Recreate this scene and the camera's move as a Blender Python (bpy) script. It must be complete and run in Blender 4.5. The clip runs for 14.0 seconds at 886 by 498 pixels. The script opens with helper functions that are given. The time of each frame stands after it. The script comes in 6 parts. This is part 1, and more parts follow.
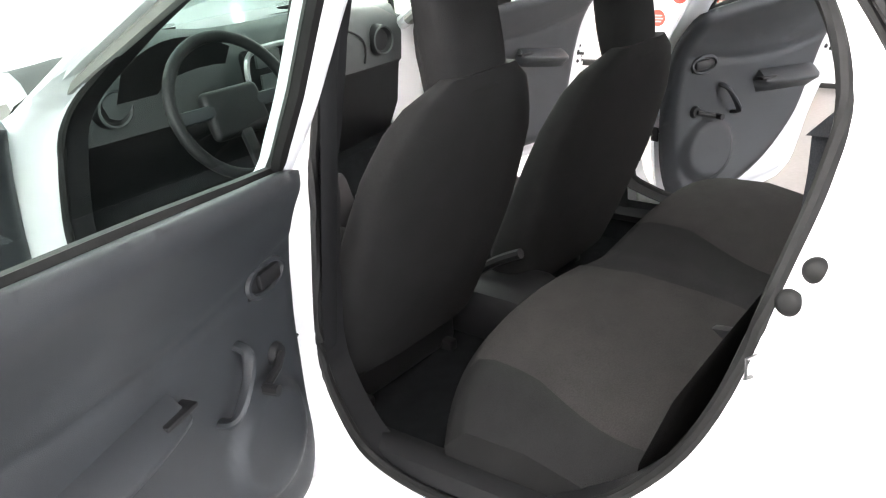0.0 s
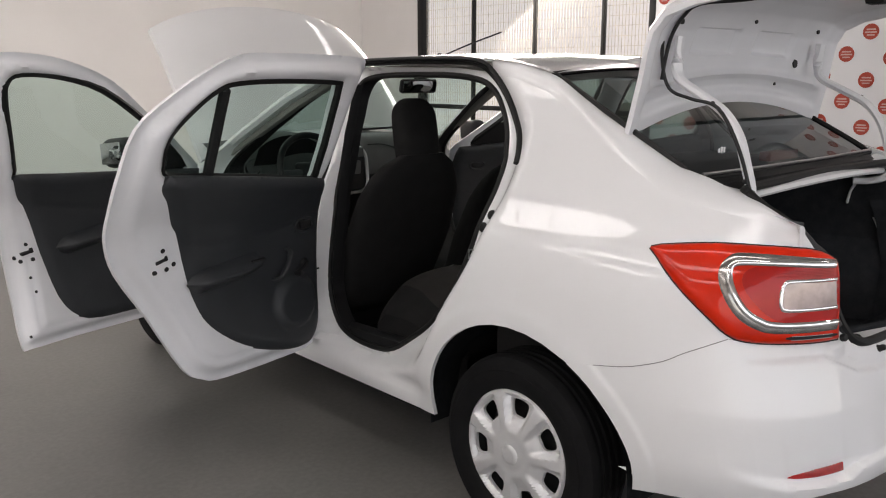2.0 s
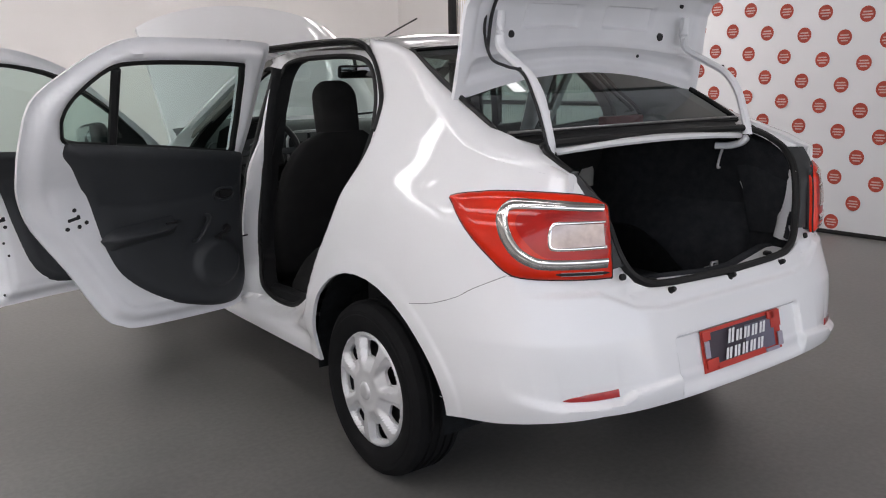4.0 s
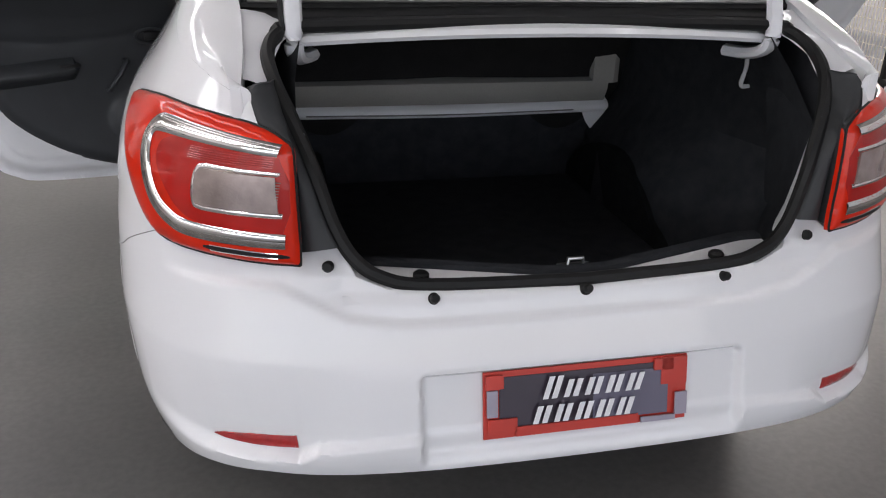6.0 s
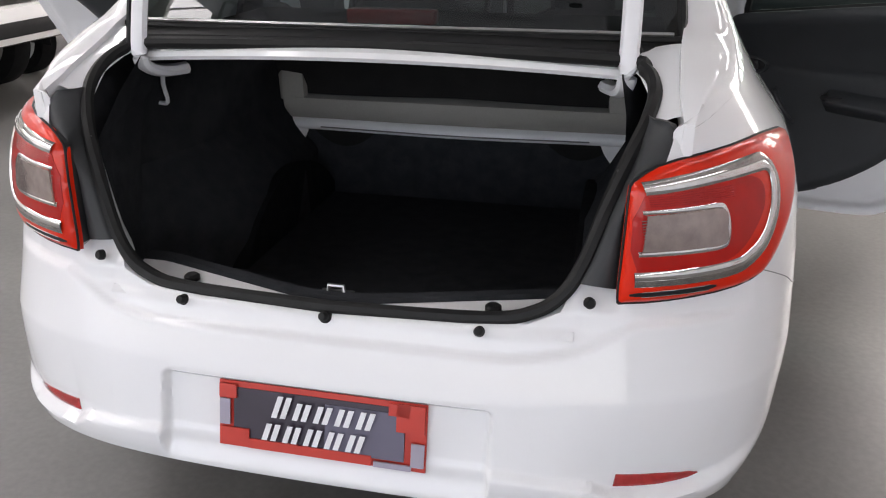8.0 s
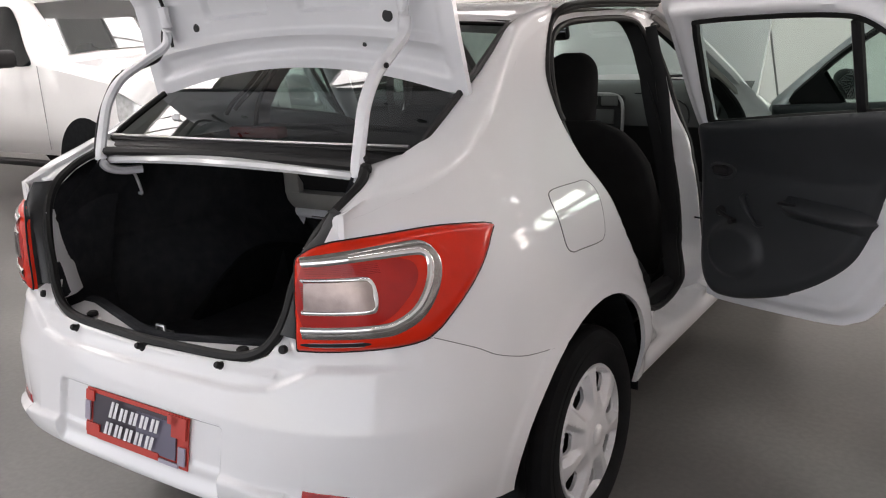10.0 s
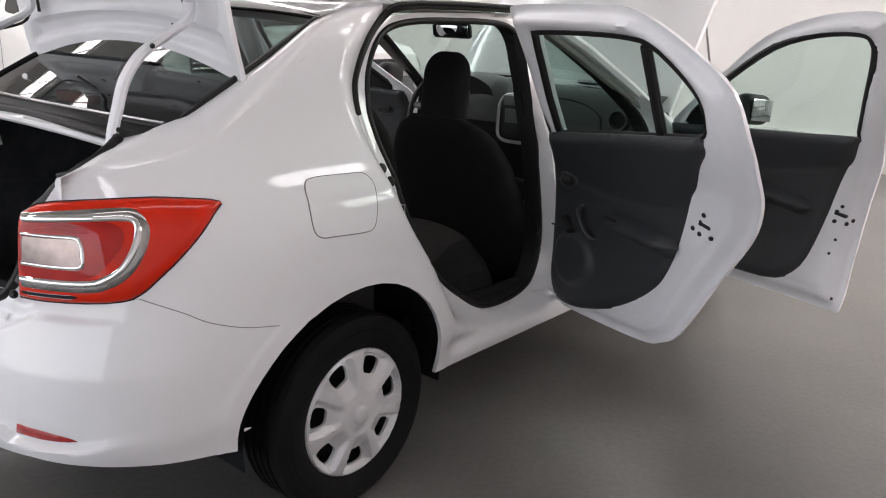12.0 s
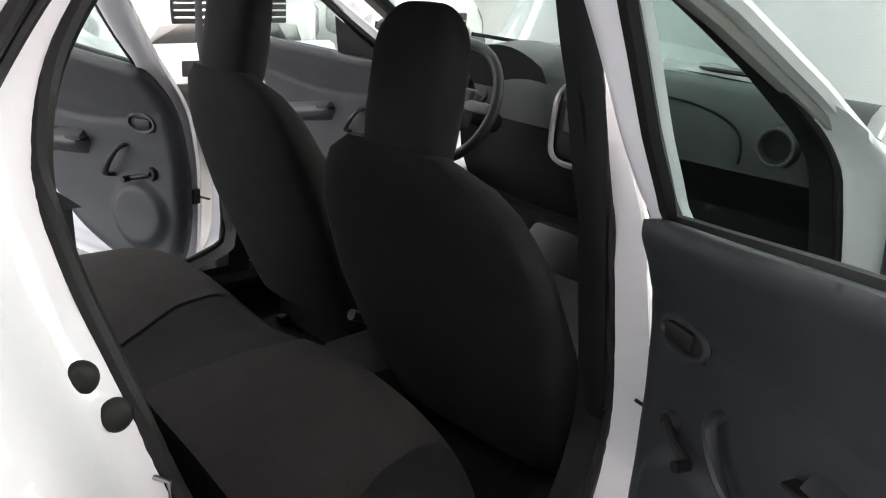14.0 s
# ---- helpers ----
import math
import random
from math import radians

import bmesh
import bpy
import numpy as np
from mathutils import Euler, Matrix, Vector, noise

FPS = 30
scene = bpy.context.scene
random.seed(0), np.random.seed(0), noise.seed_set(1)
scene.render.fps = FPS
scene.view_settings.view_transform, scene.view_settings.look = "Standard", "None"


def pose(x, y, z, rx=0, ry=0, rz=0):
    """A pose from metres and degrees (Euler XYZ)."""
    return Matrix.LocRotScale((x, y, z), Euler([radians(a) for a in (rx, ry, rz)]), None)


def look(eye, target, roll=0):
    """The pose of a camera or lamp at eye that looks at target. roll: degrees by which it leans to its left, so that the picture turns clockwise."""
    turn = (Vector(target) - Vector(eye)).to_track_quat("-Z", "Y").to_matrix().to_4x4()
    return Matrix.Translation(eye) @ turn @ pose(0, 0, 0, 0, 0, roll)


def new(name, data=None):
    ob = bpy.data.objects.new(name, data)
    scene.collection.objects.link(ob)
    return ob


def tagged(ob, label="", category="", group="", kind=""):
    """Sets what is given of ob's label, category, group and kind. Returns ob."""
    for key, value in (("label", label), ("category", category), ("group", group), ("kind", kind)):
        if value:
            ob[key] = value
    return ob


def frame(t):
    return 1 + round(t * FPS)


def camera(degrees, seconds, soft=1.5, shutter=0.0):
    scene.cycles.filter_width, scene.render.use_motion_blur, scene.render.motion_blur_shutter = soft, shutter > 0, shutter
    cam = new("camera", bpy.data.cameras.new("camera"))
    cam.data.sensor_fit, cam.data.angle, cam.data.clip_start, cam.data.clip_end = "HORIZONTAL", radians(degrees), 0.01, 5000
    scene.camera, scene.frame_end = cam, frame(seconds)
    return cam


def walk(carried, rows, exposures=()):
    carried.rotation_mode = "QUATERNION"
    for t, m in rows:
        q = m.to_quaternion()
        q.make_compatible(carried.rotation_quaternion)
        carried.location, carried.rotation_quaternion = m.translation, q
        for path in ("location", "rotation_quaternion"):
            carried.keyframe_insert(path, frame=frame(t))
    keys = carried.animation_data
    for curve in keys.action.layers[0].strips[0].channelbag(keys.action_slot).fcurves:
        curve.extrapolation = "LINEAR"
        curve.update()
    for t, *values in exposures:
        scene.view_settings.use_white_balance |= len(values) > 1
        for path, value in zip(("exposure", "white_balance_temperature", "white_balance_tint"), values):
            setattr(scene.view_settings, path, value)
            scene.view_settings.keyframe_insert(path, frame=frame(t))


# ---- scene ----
cam = camera(56.36, 14.0, soft=1.1)
PATH = [
    (0.0, pose(-1.647, 0.004, 1.439, 66.79, 4.29, -51.58)),
    (0.5, pose(-1.907, -0.366, 1.447, 71.87, 3.09, -49.17)),
    (1.0, pose(-2.099, -0.806, 1.448, 74.32, 2.39, -46.32)),
    (1.5, pose(-2.369, -1.207, 1.440, 76.97, 1.69, -44.57)),
    (2.0, pose(-2.574, -1.585, 1.439, 78.07, -0.02, -42.45)),
    (2.5, pose(-2.739, -1.916, 1.468, 78.34, 0.68, -41.28)),
    (2.7, pose(-2.792, -2.022, 1.452, 78.16, 1.13, -41.57)),
    (4.8, pose(-1.518, -2.328, 1.314, 77.00, 0.88, -27.66)),
    (5.0, pose(-1.349, -2.297, 1.351, 74.45, 0.34, -25.17)),
    (5.5, pose(-0.967, -2.146, 1.331, 70.66, -1.54, -22.22)),
    (6.0, pose(-0.576, -2.074, 1.369, 66.82, -1.67, -12.98)),
    (6.5, pose(-0.242, -2.054, 1.428, 63.96, -2.24, -5.71)),
    (7.0, pose(-0.062, -1.982, 1.423, 64.69, -2.73, 1.02)),
    (7.5, pose(0.216, -2.009, 1.411, 66.06, -0.82, 8.63)),
    (8.0, pose(0.509, -2.057, 1.400, 67.43, 0.09, 13.22)),
    (8.2, pose(0.623, -2.023, 1.379, 68.02, 0.71, 15.02)),
    (10.3, pose(1.983, -1.969, 1.458, 75.89, 2.66, 38.14)),
    (10.5, pose(2.174, -2.014, 1.468, 76.33, 1.96, 40.73)),
    (11.0, pose(2.494, -2.083, 1.522, 76.50, 0.32, 41.88)),
    (11.5, pose(2.543, -1.933, 1.502, 75.44, -1.18, 40.10)),
    (12.0, pose(2.445, -1.577, 1.472, 73.89, -1.81, 40.04)),
    (12.5, pose(2.267, -1.160, 1.474, 73.13, -2.15, 42.00)),
    (13.0, pose(2.049, -0.732, 1.395, 73.78, -1.52, 41.74)),
    (13.5, pose(1.741, -0.355, 1.374, 71.96, -1.85, 43.12)),
    (14.0, pose(1.417, -0.015, 1.389, 70.63, -3.29, 46.24)),
]
EXPOSURE = [(0.0, 2.8, 6800, 14), (0.5, 1.62, 6900, 15), (1.0, 0.54, 7200, 17), (1.5, 0.22, 7150, 17), (2.0, 0.24, 7050, 16), (2.7, 0.30, 6900, 16), (4.8, 0.34, 6600, 16), (6.0, 0.36, 6650, 16), (6.5, 0.42, 6700, 17), (7.5, 0.72, 6750, 16), (8.2, 0.76, 6750, 16), (10.3, 0.56, 6950, 17), (11.0, 0.46, 6900, 17), (11.5, 0.48, 6750, 16), (12.0, 0.74, 6750, 16), (12.5, 0.92, 6650, 15), (13.0, 1.0, 6650, 14), (13.5, 1.06, 6750, 15), (14.0, 1.75, 6750, 16)]
walk(cam, PATH, EXPOSURE)

# world and light
from mathutils.geometry import delaunay_2d_cdt

world = bpy.data.worlds.new("sky")
scene.world = world
world.use_nodes = True
_bg = world.node_tree.nodes["Background"]
_sky = world.node_tree.nodes.new("ShaderNodeTexSky")
_sky.sky_type = 'NISHITA'
_sky.sun_disc = False
_sky.sun_elevation = radians(45)
_sky.sun_rotation = radians(80)
world.node_tree.links.new(_sky.outputs["Color"], _bg.inputs["Color"])
_bg.inputs["Strength"].default_value = 0.15

sun = new("sun", bpy.data.lights.new("sun", 'SUN'))
sun.data.energy, sun.data.angle, sun.data.color = 4.5, radians(0.5), (1, 0.95, 0.88)
sun.matrix_world = look((-8, -3, 20), (0, 0, 0))

ROOM = dict(x0=-11.0, x1=4.5, y0=-7.0, y1=7.8, h=4.6)

# daylight that comes in by the barred gate
gate_light = new("gate_daylight", bpy.data.lights.new("gate_daylight", 'AREA'))
gate_light.data.shape, gate_light.data.size, gate_light.data.size_y = 'RECTANGLE', 3.2, 1.5
gate_light.data.energy, gate_light.data.color = 120, (1, 0.97, 0.93)
gate_light.matrix_world = look((4.36, 4.6, 2.4), (2.6, 3.0, 0.0))

# lamp added for daylight from an unseen shop front, assumed behind
assumed_front_light = new("assumed_front_daylight", bpy.data.lights.new("assumed_front_daylight", 'AREA'))
assumed_front_light.data.shape, assumed_front_light.data.size, assumed_front_light.data.size_y = 'RECTANGLE', 14.2, 2.7
assumed_front_light.data.energy, assumed_front_light.data.color = 140, (0.92, 0.95, 1.0)
assumed_front_light.matrix_world = look((-3.15, -6.95, 1.45), (-3.15, 0, 1.3))

# ---- materials ----


def material(name, color, rough=0.5, metal=0.0, vary=0.06, scale=6.0, grain=0.0, grain_scale=300.0, bump=0.0, bump_scale=200.0,
             coat=0.0, spec=0.5, alpha_glass=None, emit=0.0):
    m = bpy.data.materials.new(name)
    m.use_nodes = True
    nt = m.node_tree
    b = nt.nodes["Principled BSDF"]
    L = nt.links.new
    geo = nt.nodes.new("ShaderNodeTexCoord")
    n1 = nt.nodes.new("ShaderNodeTexNoise")
    n1.inputs["Scale"].default_value, n1.inputs["Detail"].default_value = scale, 5
    L(geo.outputs["Object"], n1.inputs["Vector"])
    ramp = nt.nodes.new("ShaderNodeMapRange")
    ramp.inputs["From Min"].default_value, ramp.inputs["From Max"].default_value = 0.3, 0.7
    ramp.inputs["To Min"].default_value, ramp.inputs["To Max"].default_value = 1 - vary, 1 + vary
    L(n1.outputs["Fac"], ramp.inputs["Value"])
    last = ramp.outputs["Result"]
    if grain:
        n2 = nt.nodes.new("ShaderNodeTexNoise")
        n2.inputs["Scale"].default_value, n2.inputs["Detail"].default_value = grain_scale, 2
        L(geo.outputs["Object"], n2.inputs["Vector"])
        r2 = nt.nodes.new("ShaderNodeMapRange")
        r2.inputs["From Min"].default_value, r2.inputs["From Max"].default_value = 0.3, 0.7
        r2.inputs["To Min"].default_value, r2.inputs["To Max"].default_value = 1 - grain, 1 + grain
        L(n2.outputs["Fac"], r2.inputs["Value"])
        mul = nt.nodes.new("ShaderNodeMath")
        mul.operation = 'MULTIPLY'
        L(last, mul.inputs[0])
        L(r2.outputs["Result"], mul.inputs[1])
        last = mul.outputs[0]
    mix = nt.nodes.new("ShaderNodeVectorMath")
    mix.operation = 'SCALE'
    mix.inputs[0].default_value = color
    L(last, mix.inputs["Scale"])
    L(mix.outputs["Vector"], b.inputs["Base Color"])
    b.inputs["Roughness"].default_value, b.inputs["Metallic"].default_value = rough, metal
    b.inputs["Coat Weight"].default_value, b.inputs["Coat Roughness"].default_value = coat, 0.03
    b.inputs["Specular IOR Level"].default_value = spec
    if bump:
        n3 = nt.nodes.new("ShaderNodeTexNoise")
        n3.inputs["Scale"].default_value, n3.inputs["Detail"].default_value = bump_scale, 3
        L(geo.outputs["Object"], n3.inputs["Vector"])
        bp = nt.nodes.new("ShaderNodeBump")
        bp.inputs["Strength"].default_value, bp.inputs["Distance"].default_value = bump, 0.002
        L(n3.outputs["Fac"], bp.inputs["Height"])
        L(bp.outputs["Normal"], b.inputs["Normal"])
    if emit:
        b.inputs["Emission Color"].default_value = (*color, 1)
        b.inputs["Emission Strength"].default_value = emit
    return m


def glass_material(name, tint, gloss=1.0):
    m = bpy.data.materials.new(name)
    m.use_nodes = True
    nt = m.node_tree
    nt.nodes.clear()
    out = nt.nodes.new("ShaderNodeOutputMaterial")
    tr = nt.nodes.new("ShaderNodeBsdfTransparent")
    tr.inputs["Color"].default_value = (*tint, 1)
    gl = nt.nodes.new("ShaderNodeBsdfGlossy")
    gl.inputs["Roughness"].default_value = 0.01
    lw = nt.nodes.new("ShaderNodeLayerWeight")
    lw.inputs["Blend"].default_value = 0.5
    pw = nt.nodes.new("ShaderNodeMath")
    pw.operation = 'POWER'
    pw.inputs[1].default_value = 5.0
    nt.links.new(lw.outputs["Facing"], pw.inputs[0])
    fr = nt.nodes.new("ShaderNodeMath")
    fr.operation = 'MULTIPLY_ADD'
    fr.inputs[1].default_value, fr.inputs[2].default_value = 0.85, 0.05
    nt.links.new(pw.outputs[0], fr.inputs[0])
    mx = nt.nodes.new("ShaderNodeMixShader")
    nt.links.new(fr.outputs[0], mx.inputs[0])
    nt.links.new(tr.outputs[0], mx.inputs[1])
    nt.links.new(gl.outputs[0], mx.inputs[2])
    nt.links.new(mx.outputs[0], out.inputs["Surface"])
    return m


PAINT = material("white_car_paint", (0.80, 0.80, 0.81), 0.45, vary=0.012, scale=3, coat=1.0, spec=0.1)
PAINT_IN = material("white_inner_paint", (0.79, 0.795, 0.82), 0.38, vary=0.03, scale=8, coat=0.4)
GAP = material("panel_gap", (0.16, 0.16, 0.165), 0.6, vary=0.1, scale=20)
RUBBER = material("black_rubber", (0.010, 0.010, 0.010), 0.55, vary=0.2, scale=30, bump=0.1, spec=0.3)
TYRE = material("tyre_rubber", (0.007, 0.007, 0.0075), 0.85, vary=0.2, scale=20, grain=0.1, bump=0.3, bump_scale=120, spec=0.15)
FILLER = material("matt_grey_plastic", (0.030, 0.032, 0.034), 0.6, vary=0.12, scale=18, bump=0.25, bump_scale=600)
BLACK = material("black_plastic", (0.012, 0.012, 0.013), 0.5, vary=0.15, scale=20, bump=0.15, bump_scale=500, spec=0.35)
TRIM = material("charcoal_door_trim", (0.027, 0.030, 0.034), 0.5, vary=0.10, scale=10, grain=0.12, grain_scale=700, bump=0.25, bump_scale=700)
DASH = material("dark_dashboard_plastic", (0.085, 0.090, 0.090), 0.55, vary=0.1, scale=10, bump=0.3, bump_scale=600)
FABRIC = material("black_seat_fabric", (0.014, 0.0138, 0.014), 0.9, vary=0.15, scale=15, grain=0.25, grain_scale=500, bump=0.5, bump_scale=500, spec=0.2)
FABRIC2 = material("grey_seat_fabric", (0.031, 0.029, 0.028), 0.9, vary=0.12, scale=18, grain=0.25, grain_scale=400, bump=0.5, bump_scale=400, spec=0.2)
BOOT_CARPET = material("boot_carpet", (0.030, 0.032, 0.036), 0.95, vary=0.2, scale=25, grain=0.3, grain_scale=600, bump=0.6, bump_scale=600, spec=0.1)
CARPET = material("black_carpet", (0.011, 0.012, 0.013), 0.95, vary=0.3, scale=25, grain=0.3, grain_scale=600, bump=0.6, bump_scale=600, spec=0.1)
LINER = material("grey_headliner", (0.32, 0.31, 0.29), 0.9, vary=0.05, grain=0.06, grain_scale=300, bump=0.3, bump_scale=400, spec=0.2)
CHROME = material("chrome", (0.80, 0.79, 0.78), 0.05, 1.0, vary=0.06, scale=30)
STEEL = material("zinc_steel", (0.42, 0.42, 0.42), 0.35, 1.0, vary=0.1, scale=30)
# chrome greyed so its colour carries the dark reflection of the wide band
DIM_CHROME = material("dim_chrome", (0.34, 0.32, 0.30), 0.12, 0.8, vary=0.25, scale=40, coat=0.6)
HUBCAP = material("silver_wheel_cover", (0.62, 0.62, 0.63), 0.40, 0.35, vary=0.05, scale=12, coat=0.2)
RED = material("red_lens", (0.66, 0.022, 0.004), 0.3, vary=0.13, scale=9, coat=0.6, spec=0.1)
RED_DARK = material("deep_red_lens", (0.42, 0.012, 0.008), 0.3, vary=0.14, scale=14, coat=0.6, spec=0.1)
CLEAR = material("clear_lens", (0.36, 0.29, 0.27), 0.16, 0.5, vary=0.2, scale=30, coat=0.5, bump=0.12, bump_scale=260)
REFLECTOR = material("red_reflector", (0.40, 0.02, 0.02), 0.2, vary=0.15, scale=80, coat=0.8, bump=0.4, bump_scale=500)
GLASS = glass_material("tinted_glass", (0.27, 0.33, 0.32))
GLASS_CLEAR = glass_material("car_glass", (0.64, 0.77, 0.73))
MIRROR = material("mirror", (0.5, 0.52, 0.53), 0.02, 1.0, vary=0.0)
WALL = material("white_wall_paint", (0.80, 0.775, 0.755), 0.65, vary=0.03, scale=1.2, grain=0.015, grain_scale=90, bump=0.15, bump_scale=60)
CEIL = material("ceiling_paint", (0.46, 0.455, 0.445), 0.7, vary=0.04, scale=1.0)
PLINTH = material("grey_white_plinth_paint", (0.66, 0.645, 0.63), 0.6, vary=0.06, scale=2.5, grain=0.03, grain_scale=60, bump=0.2, bump_scale=50)
BANNER = material("white_banner_vinyl", (0.80, 0.80, 0.82), 0.4, vary=0.02, scale=2)
DOTRED = material("red_print", (0.45, 0.06, 0.035), 0.45, vary=0.1, scale=30)
PALE = material("pale_print", (0.62, 0.40, 0.36), 0.45, vary=0.1, scale=30)
IRON = material("black_iron", (0.015, 0.015, 0.015), 0.5, 0.4, vary=0.2, scale=20)
MESHWIRE = material("galvanised_wire", (0.66, 0.60, 0.50), 0.5, 0.2, vary=0.2, scale=20)
PLRED = material("plate_red", (0.55, 0.045, 0.03), 0.35, vary=0.05)
PLDARK = material("plate_dark", (0.045, 0.035, 0.05), 0.3, vary=0.15, scale=8)
PLGREY = material("plate_grey", (0.36, 0.33, 0.40), 0.35, vary=0.08)
PLWHITE = material("plate_white", (0.8, 0.8, 0.82), 0.35, vary=0.02)
PLSLATE = material("plate_slate", (0.13, 0.12, 0.17), 0.35, vary=0.1, scale=8)


def floor_material():
    m = bpy.data.materials.new("polished_grey_floor")
    m.use_nodes = True
    nt = m.node_tree
    b = nt.nodes["Principled BSDF"]
    L = nt.links.new
    co = nt.nodes.new("ShaderNodeTexCoord")
    big = nt.nodes.new("ShaderNodeTexNoise")
    big.inputs["Scale"].default_value, big.inputs["Detail"].default_value = 0.9, 6
    fine = nt.nodes.new("ShaderNodeTexNoise")
    fine.inputs["Scale"].default_value, fine.inputs["Detail"].default_value = 45, 4
    for n in (big, fine):
        L(co.outputs["Object"], n.inputs["Vector"])
    r1 = nt.nodes.new("ShaderNodeValToRGB")
    r1.color_ramp.elements[0].position, r1.color_ramp.elements[0].color = 0.36, (0.112, 0.110, 0.105, 1)
    r1.color_ramp.elements[1].position, r1.color_ramp.elements[1].color = 0.64, (0.172, 0.166, 0.157, 1)
    L(big.outputs["Fac"], r1.inputs["Fac"])
    r2 = nt.nodes.new("ShaderNodeMapRange")
    r2.inputs["From Min"].default_value, r2.inputs["From Max"].default_value = 0.35, 0.65
    r2.inputs["To Min"].default_value, r2.inputs["To Max"].default_value = 0.92, 1.07
    L(fine.outputs["Fac"], r2.inputs["Value"])
    sc = nt.nodes.new("ShaderNodeVectorMath")
    sc.operation = 'SCALE'
    L(r1.outputs["Color"], sc.inputs[0])
    L(r2.outputs["Result"], sc.inputs["Scale"])
    L(sc.outputs["Vector"], b.inputs["Base Color"])
    rr = nt.nodes.new("ShaderNodeMapRange")
    rr.inputs["To Min"].default_value, rr.inputs["To Max"].default_value = 0.24, 0.46
    b.inputs["Specular IOR Level"].default_value = 0.42
    L(big.outputs["Fac"], rr.inputs["Value"])
    L(rr.outputs["Result"], b.inputs["Roughness"])
    bp = nt.nodes.new("ShaderNodeBump")
    bp.inputs["Strength"].default_value, bp.inputs["Distance"].default_value = 0.12, 0.002
    L(fine.outputs["Fac"], bp.inputs["Height"])
    L(bp.outputs["Normal"], b.inputs["Normal"])
    return m


FLOOR = floor_material()

# ---- mesh helpers ----


def mesh_ob(name, verts, faces, mat, parent=None, label="", smooth=True, angle=None, flip=False):
    me = bpy.data.meshes.new(name)
    faces = [tuple(reversed(f)) for f in faces] if flip else faces
    me.from_pydata([tuple(v) for v in verts], [], faces)
    me.materials.append(mat)
    me.polygons.foreach_set("use_smooth", [smooth] * len(me.polygons))
    if smooth and angle:
        me.set_sharp_from_angle(angle=radians(angle))
    me.update()
    ob = new(name, me)
    if parent:
        ob.parent = parent
    if label:
        ob["label"] = label
    return ob


def part(name, bm, mat, parent, label="", smooth=True, angle=40, fix=True):
    if fix:
        bmesh.ops.recalc_face_normals(bm, faces=bm.faces)
    me = bpy.data.meshes.new(name)
    bm.to_mesh(me)
    bm.free()
    me.materials.append(mat)
    me.polygons.foreach_set("use_smooth", [smooth] * len(me.polygons))
    if smooth and angle:
        me.set_sharp_from_angle(angle=radians(angle))
    ob = new(name, me)
    if parent:
        ob.parent = parent
    if label:
        ob["label"] = label
    return ob


def rbox(bm, size, m=Matrix(), bevel=0.01, seg=2):
    r = bmesh.ops.create_cube(bm, size=1.0, matrix=m @ Matrix.Diagonal((*size, 1)))
    if bevel:
        es = list({e for v in r["verts"] for e in v.link_edges})
        bmesh.ops.bevel(bm, geom=es, offset=bevel, segments=seg, affect='EDGES', profile=0.5)
    return bm


def box_part(name, size, at, mat, parent, label="", bevel=0.01, seg=2, rot=(0, 0, 0)):
    return part(name, rbox(bmesh.new(), size, pose(*at, *rot), bevel, seg), mat, parent, label)


def spline(pts, per=6, closed=False):
    p = np.array(pts, float)
    n = len(p)
    out = []
    rng = range(n) if closed else range(n - 1)
    for i in rng:
        g = (lambda k: p[k % n]) if closed else (lambda k: p[min(max(k, 0), n - 1)])
        a, b, c, d = g(i - 1), g(i), g(i + 1), g(i + 2)
        for u in np.arange(per) / per:
            out.append(0.5 * (2 * b + (c - a) * u + (2 * a - 5 * b + 4 * c - d) * u * u + (3 * b - a - 3 * c + d) * u ** 3))
    if not closed:
        out.append(p[-1])
    return np.array(out)


def tube(bm, pts, r, sides=8, closed=False, flat=1.0, up=(0, 0, 1)):
    """Sweeps an ellipse of radii r and r * flat along the points."""
    p = np.array(pts, float)
    n = len(p)
    rings = []
    for i in range(n):
        t = Vector(p[(i + 1) % n] - p[i - 1]) if closed else Vector(p[min(i + 1, n - 1)] - p[max(i - 1, 0)])
        t.normalize()
        a = t.cross(Vector(up))
        if a.length < 1e-3:
            a = t.cross(Vector((0, 1, 0.01)))
        a.normalize()
        b = a.cross(t)
        rings.append([bm.verts.new(Vector(p[i]) + a * (math.cos(q) * r) + b * (math.sin(q) * r * flat))
                      for q in [2 * math.pi * k / sides for k in range(sides)]])
    for i in range(n if closed else n - 1):
        A, B = rings[i], rings[(i + 1) % n]
        for k in range(sides):
            bm.faces.new((A[k], A[(k + 1) % sides], B[(k + 1) % sides], B[k]))
    if not closed:
        bm.faces.new(rings[0])
        bm.faces.new(list(reversed(rings[-1])))
    return bm


def grid_mesh(rows):
    """Vertices and quads from rows of points."""
    r = np.array(rows, float)
    a, b = r.shape[:2]
    faces = [(i * b + j, i * b + j + 1, (i + 1) * b + j + 1, (i + 1) * b + j) for i in range(a - 1) for j in range(b - 1)]
    return r.reshape(-1, 3), faces


def add_grid(bm, rows):
    v, f = grid_mesh(rows)
    vs = [bm.verts.new(tuple(q)) for q in v]
    for q in f:
        try:
            bm.faces.new([vs[k] for k in q])
        except ValueError:
            pass
    return vs


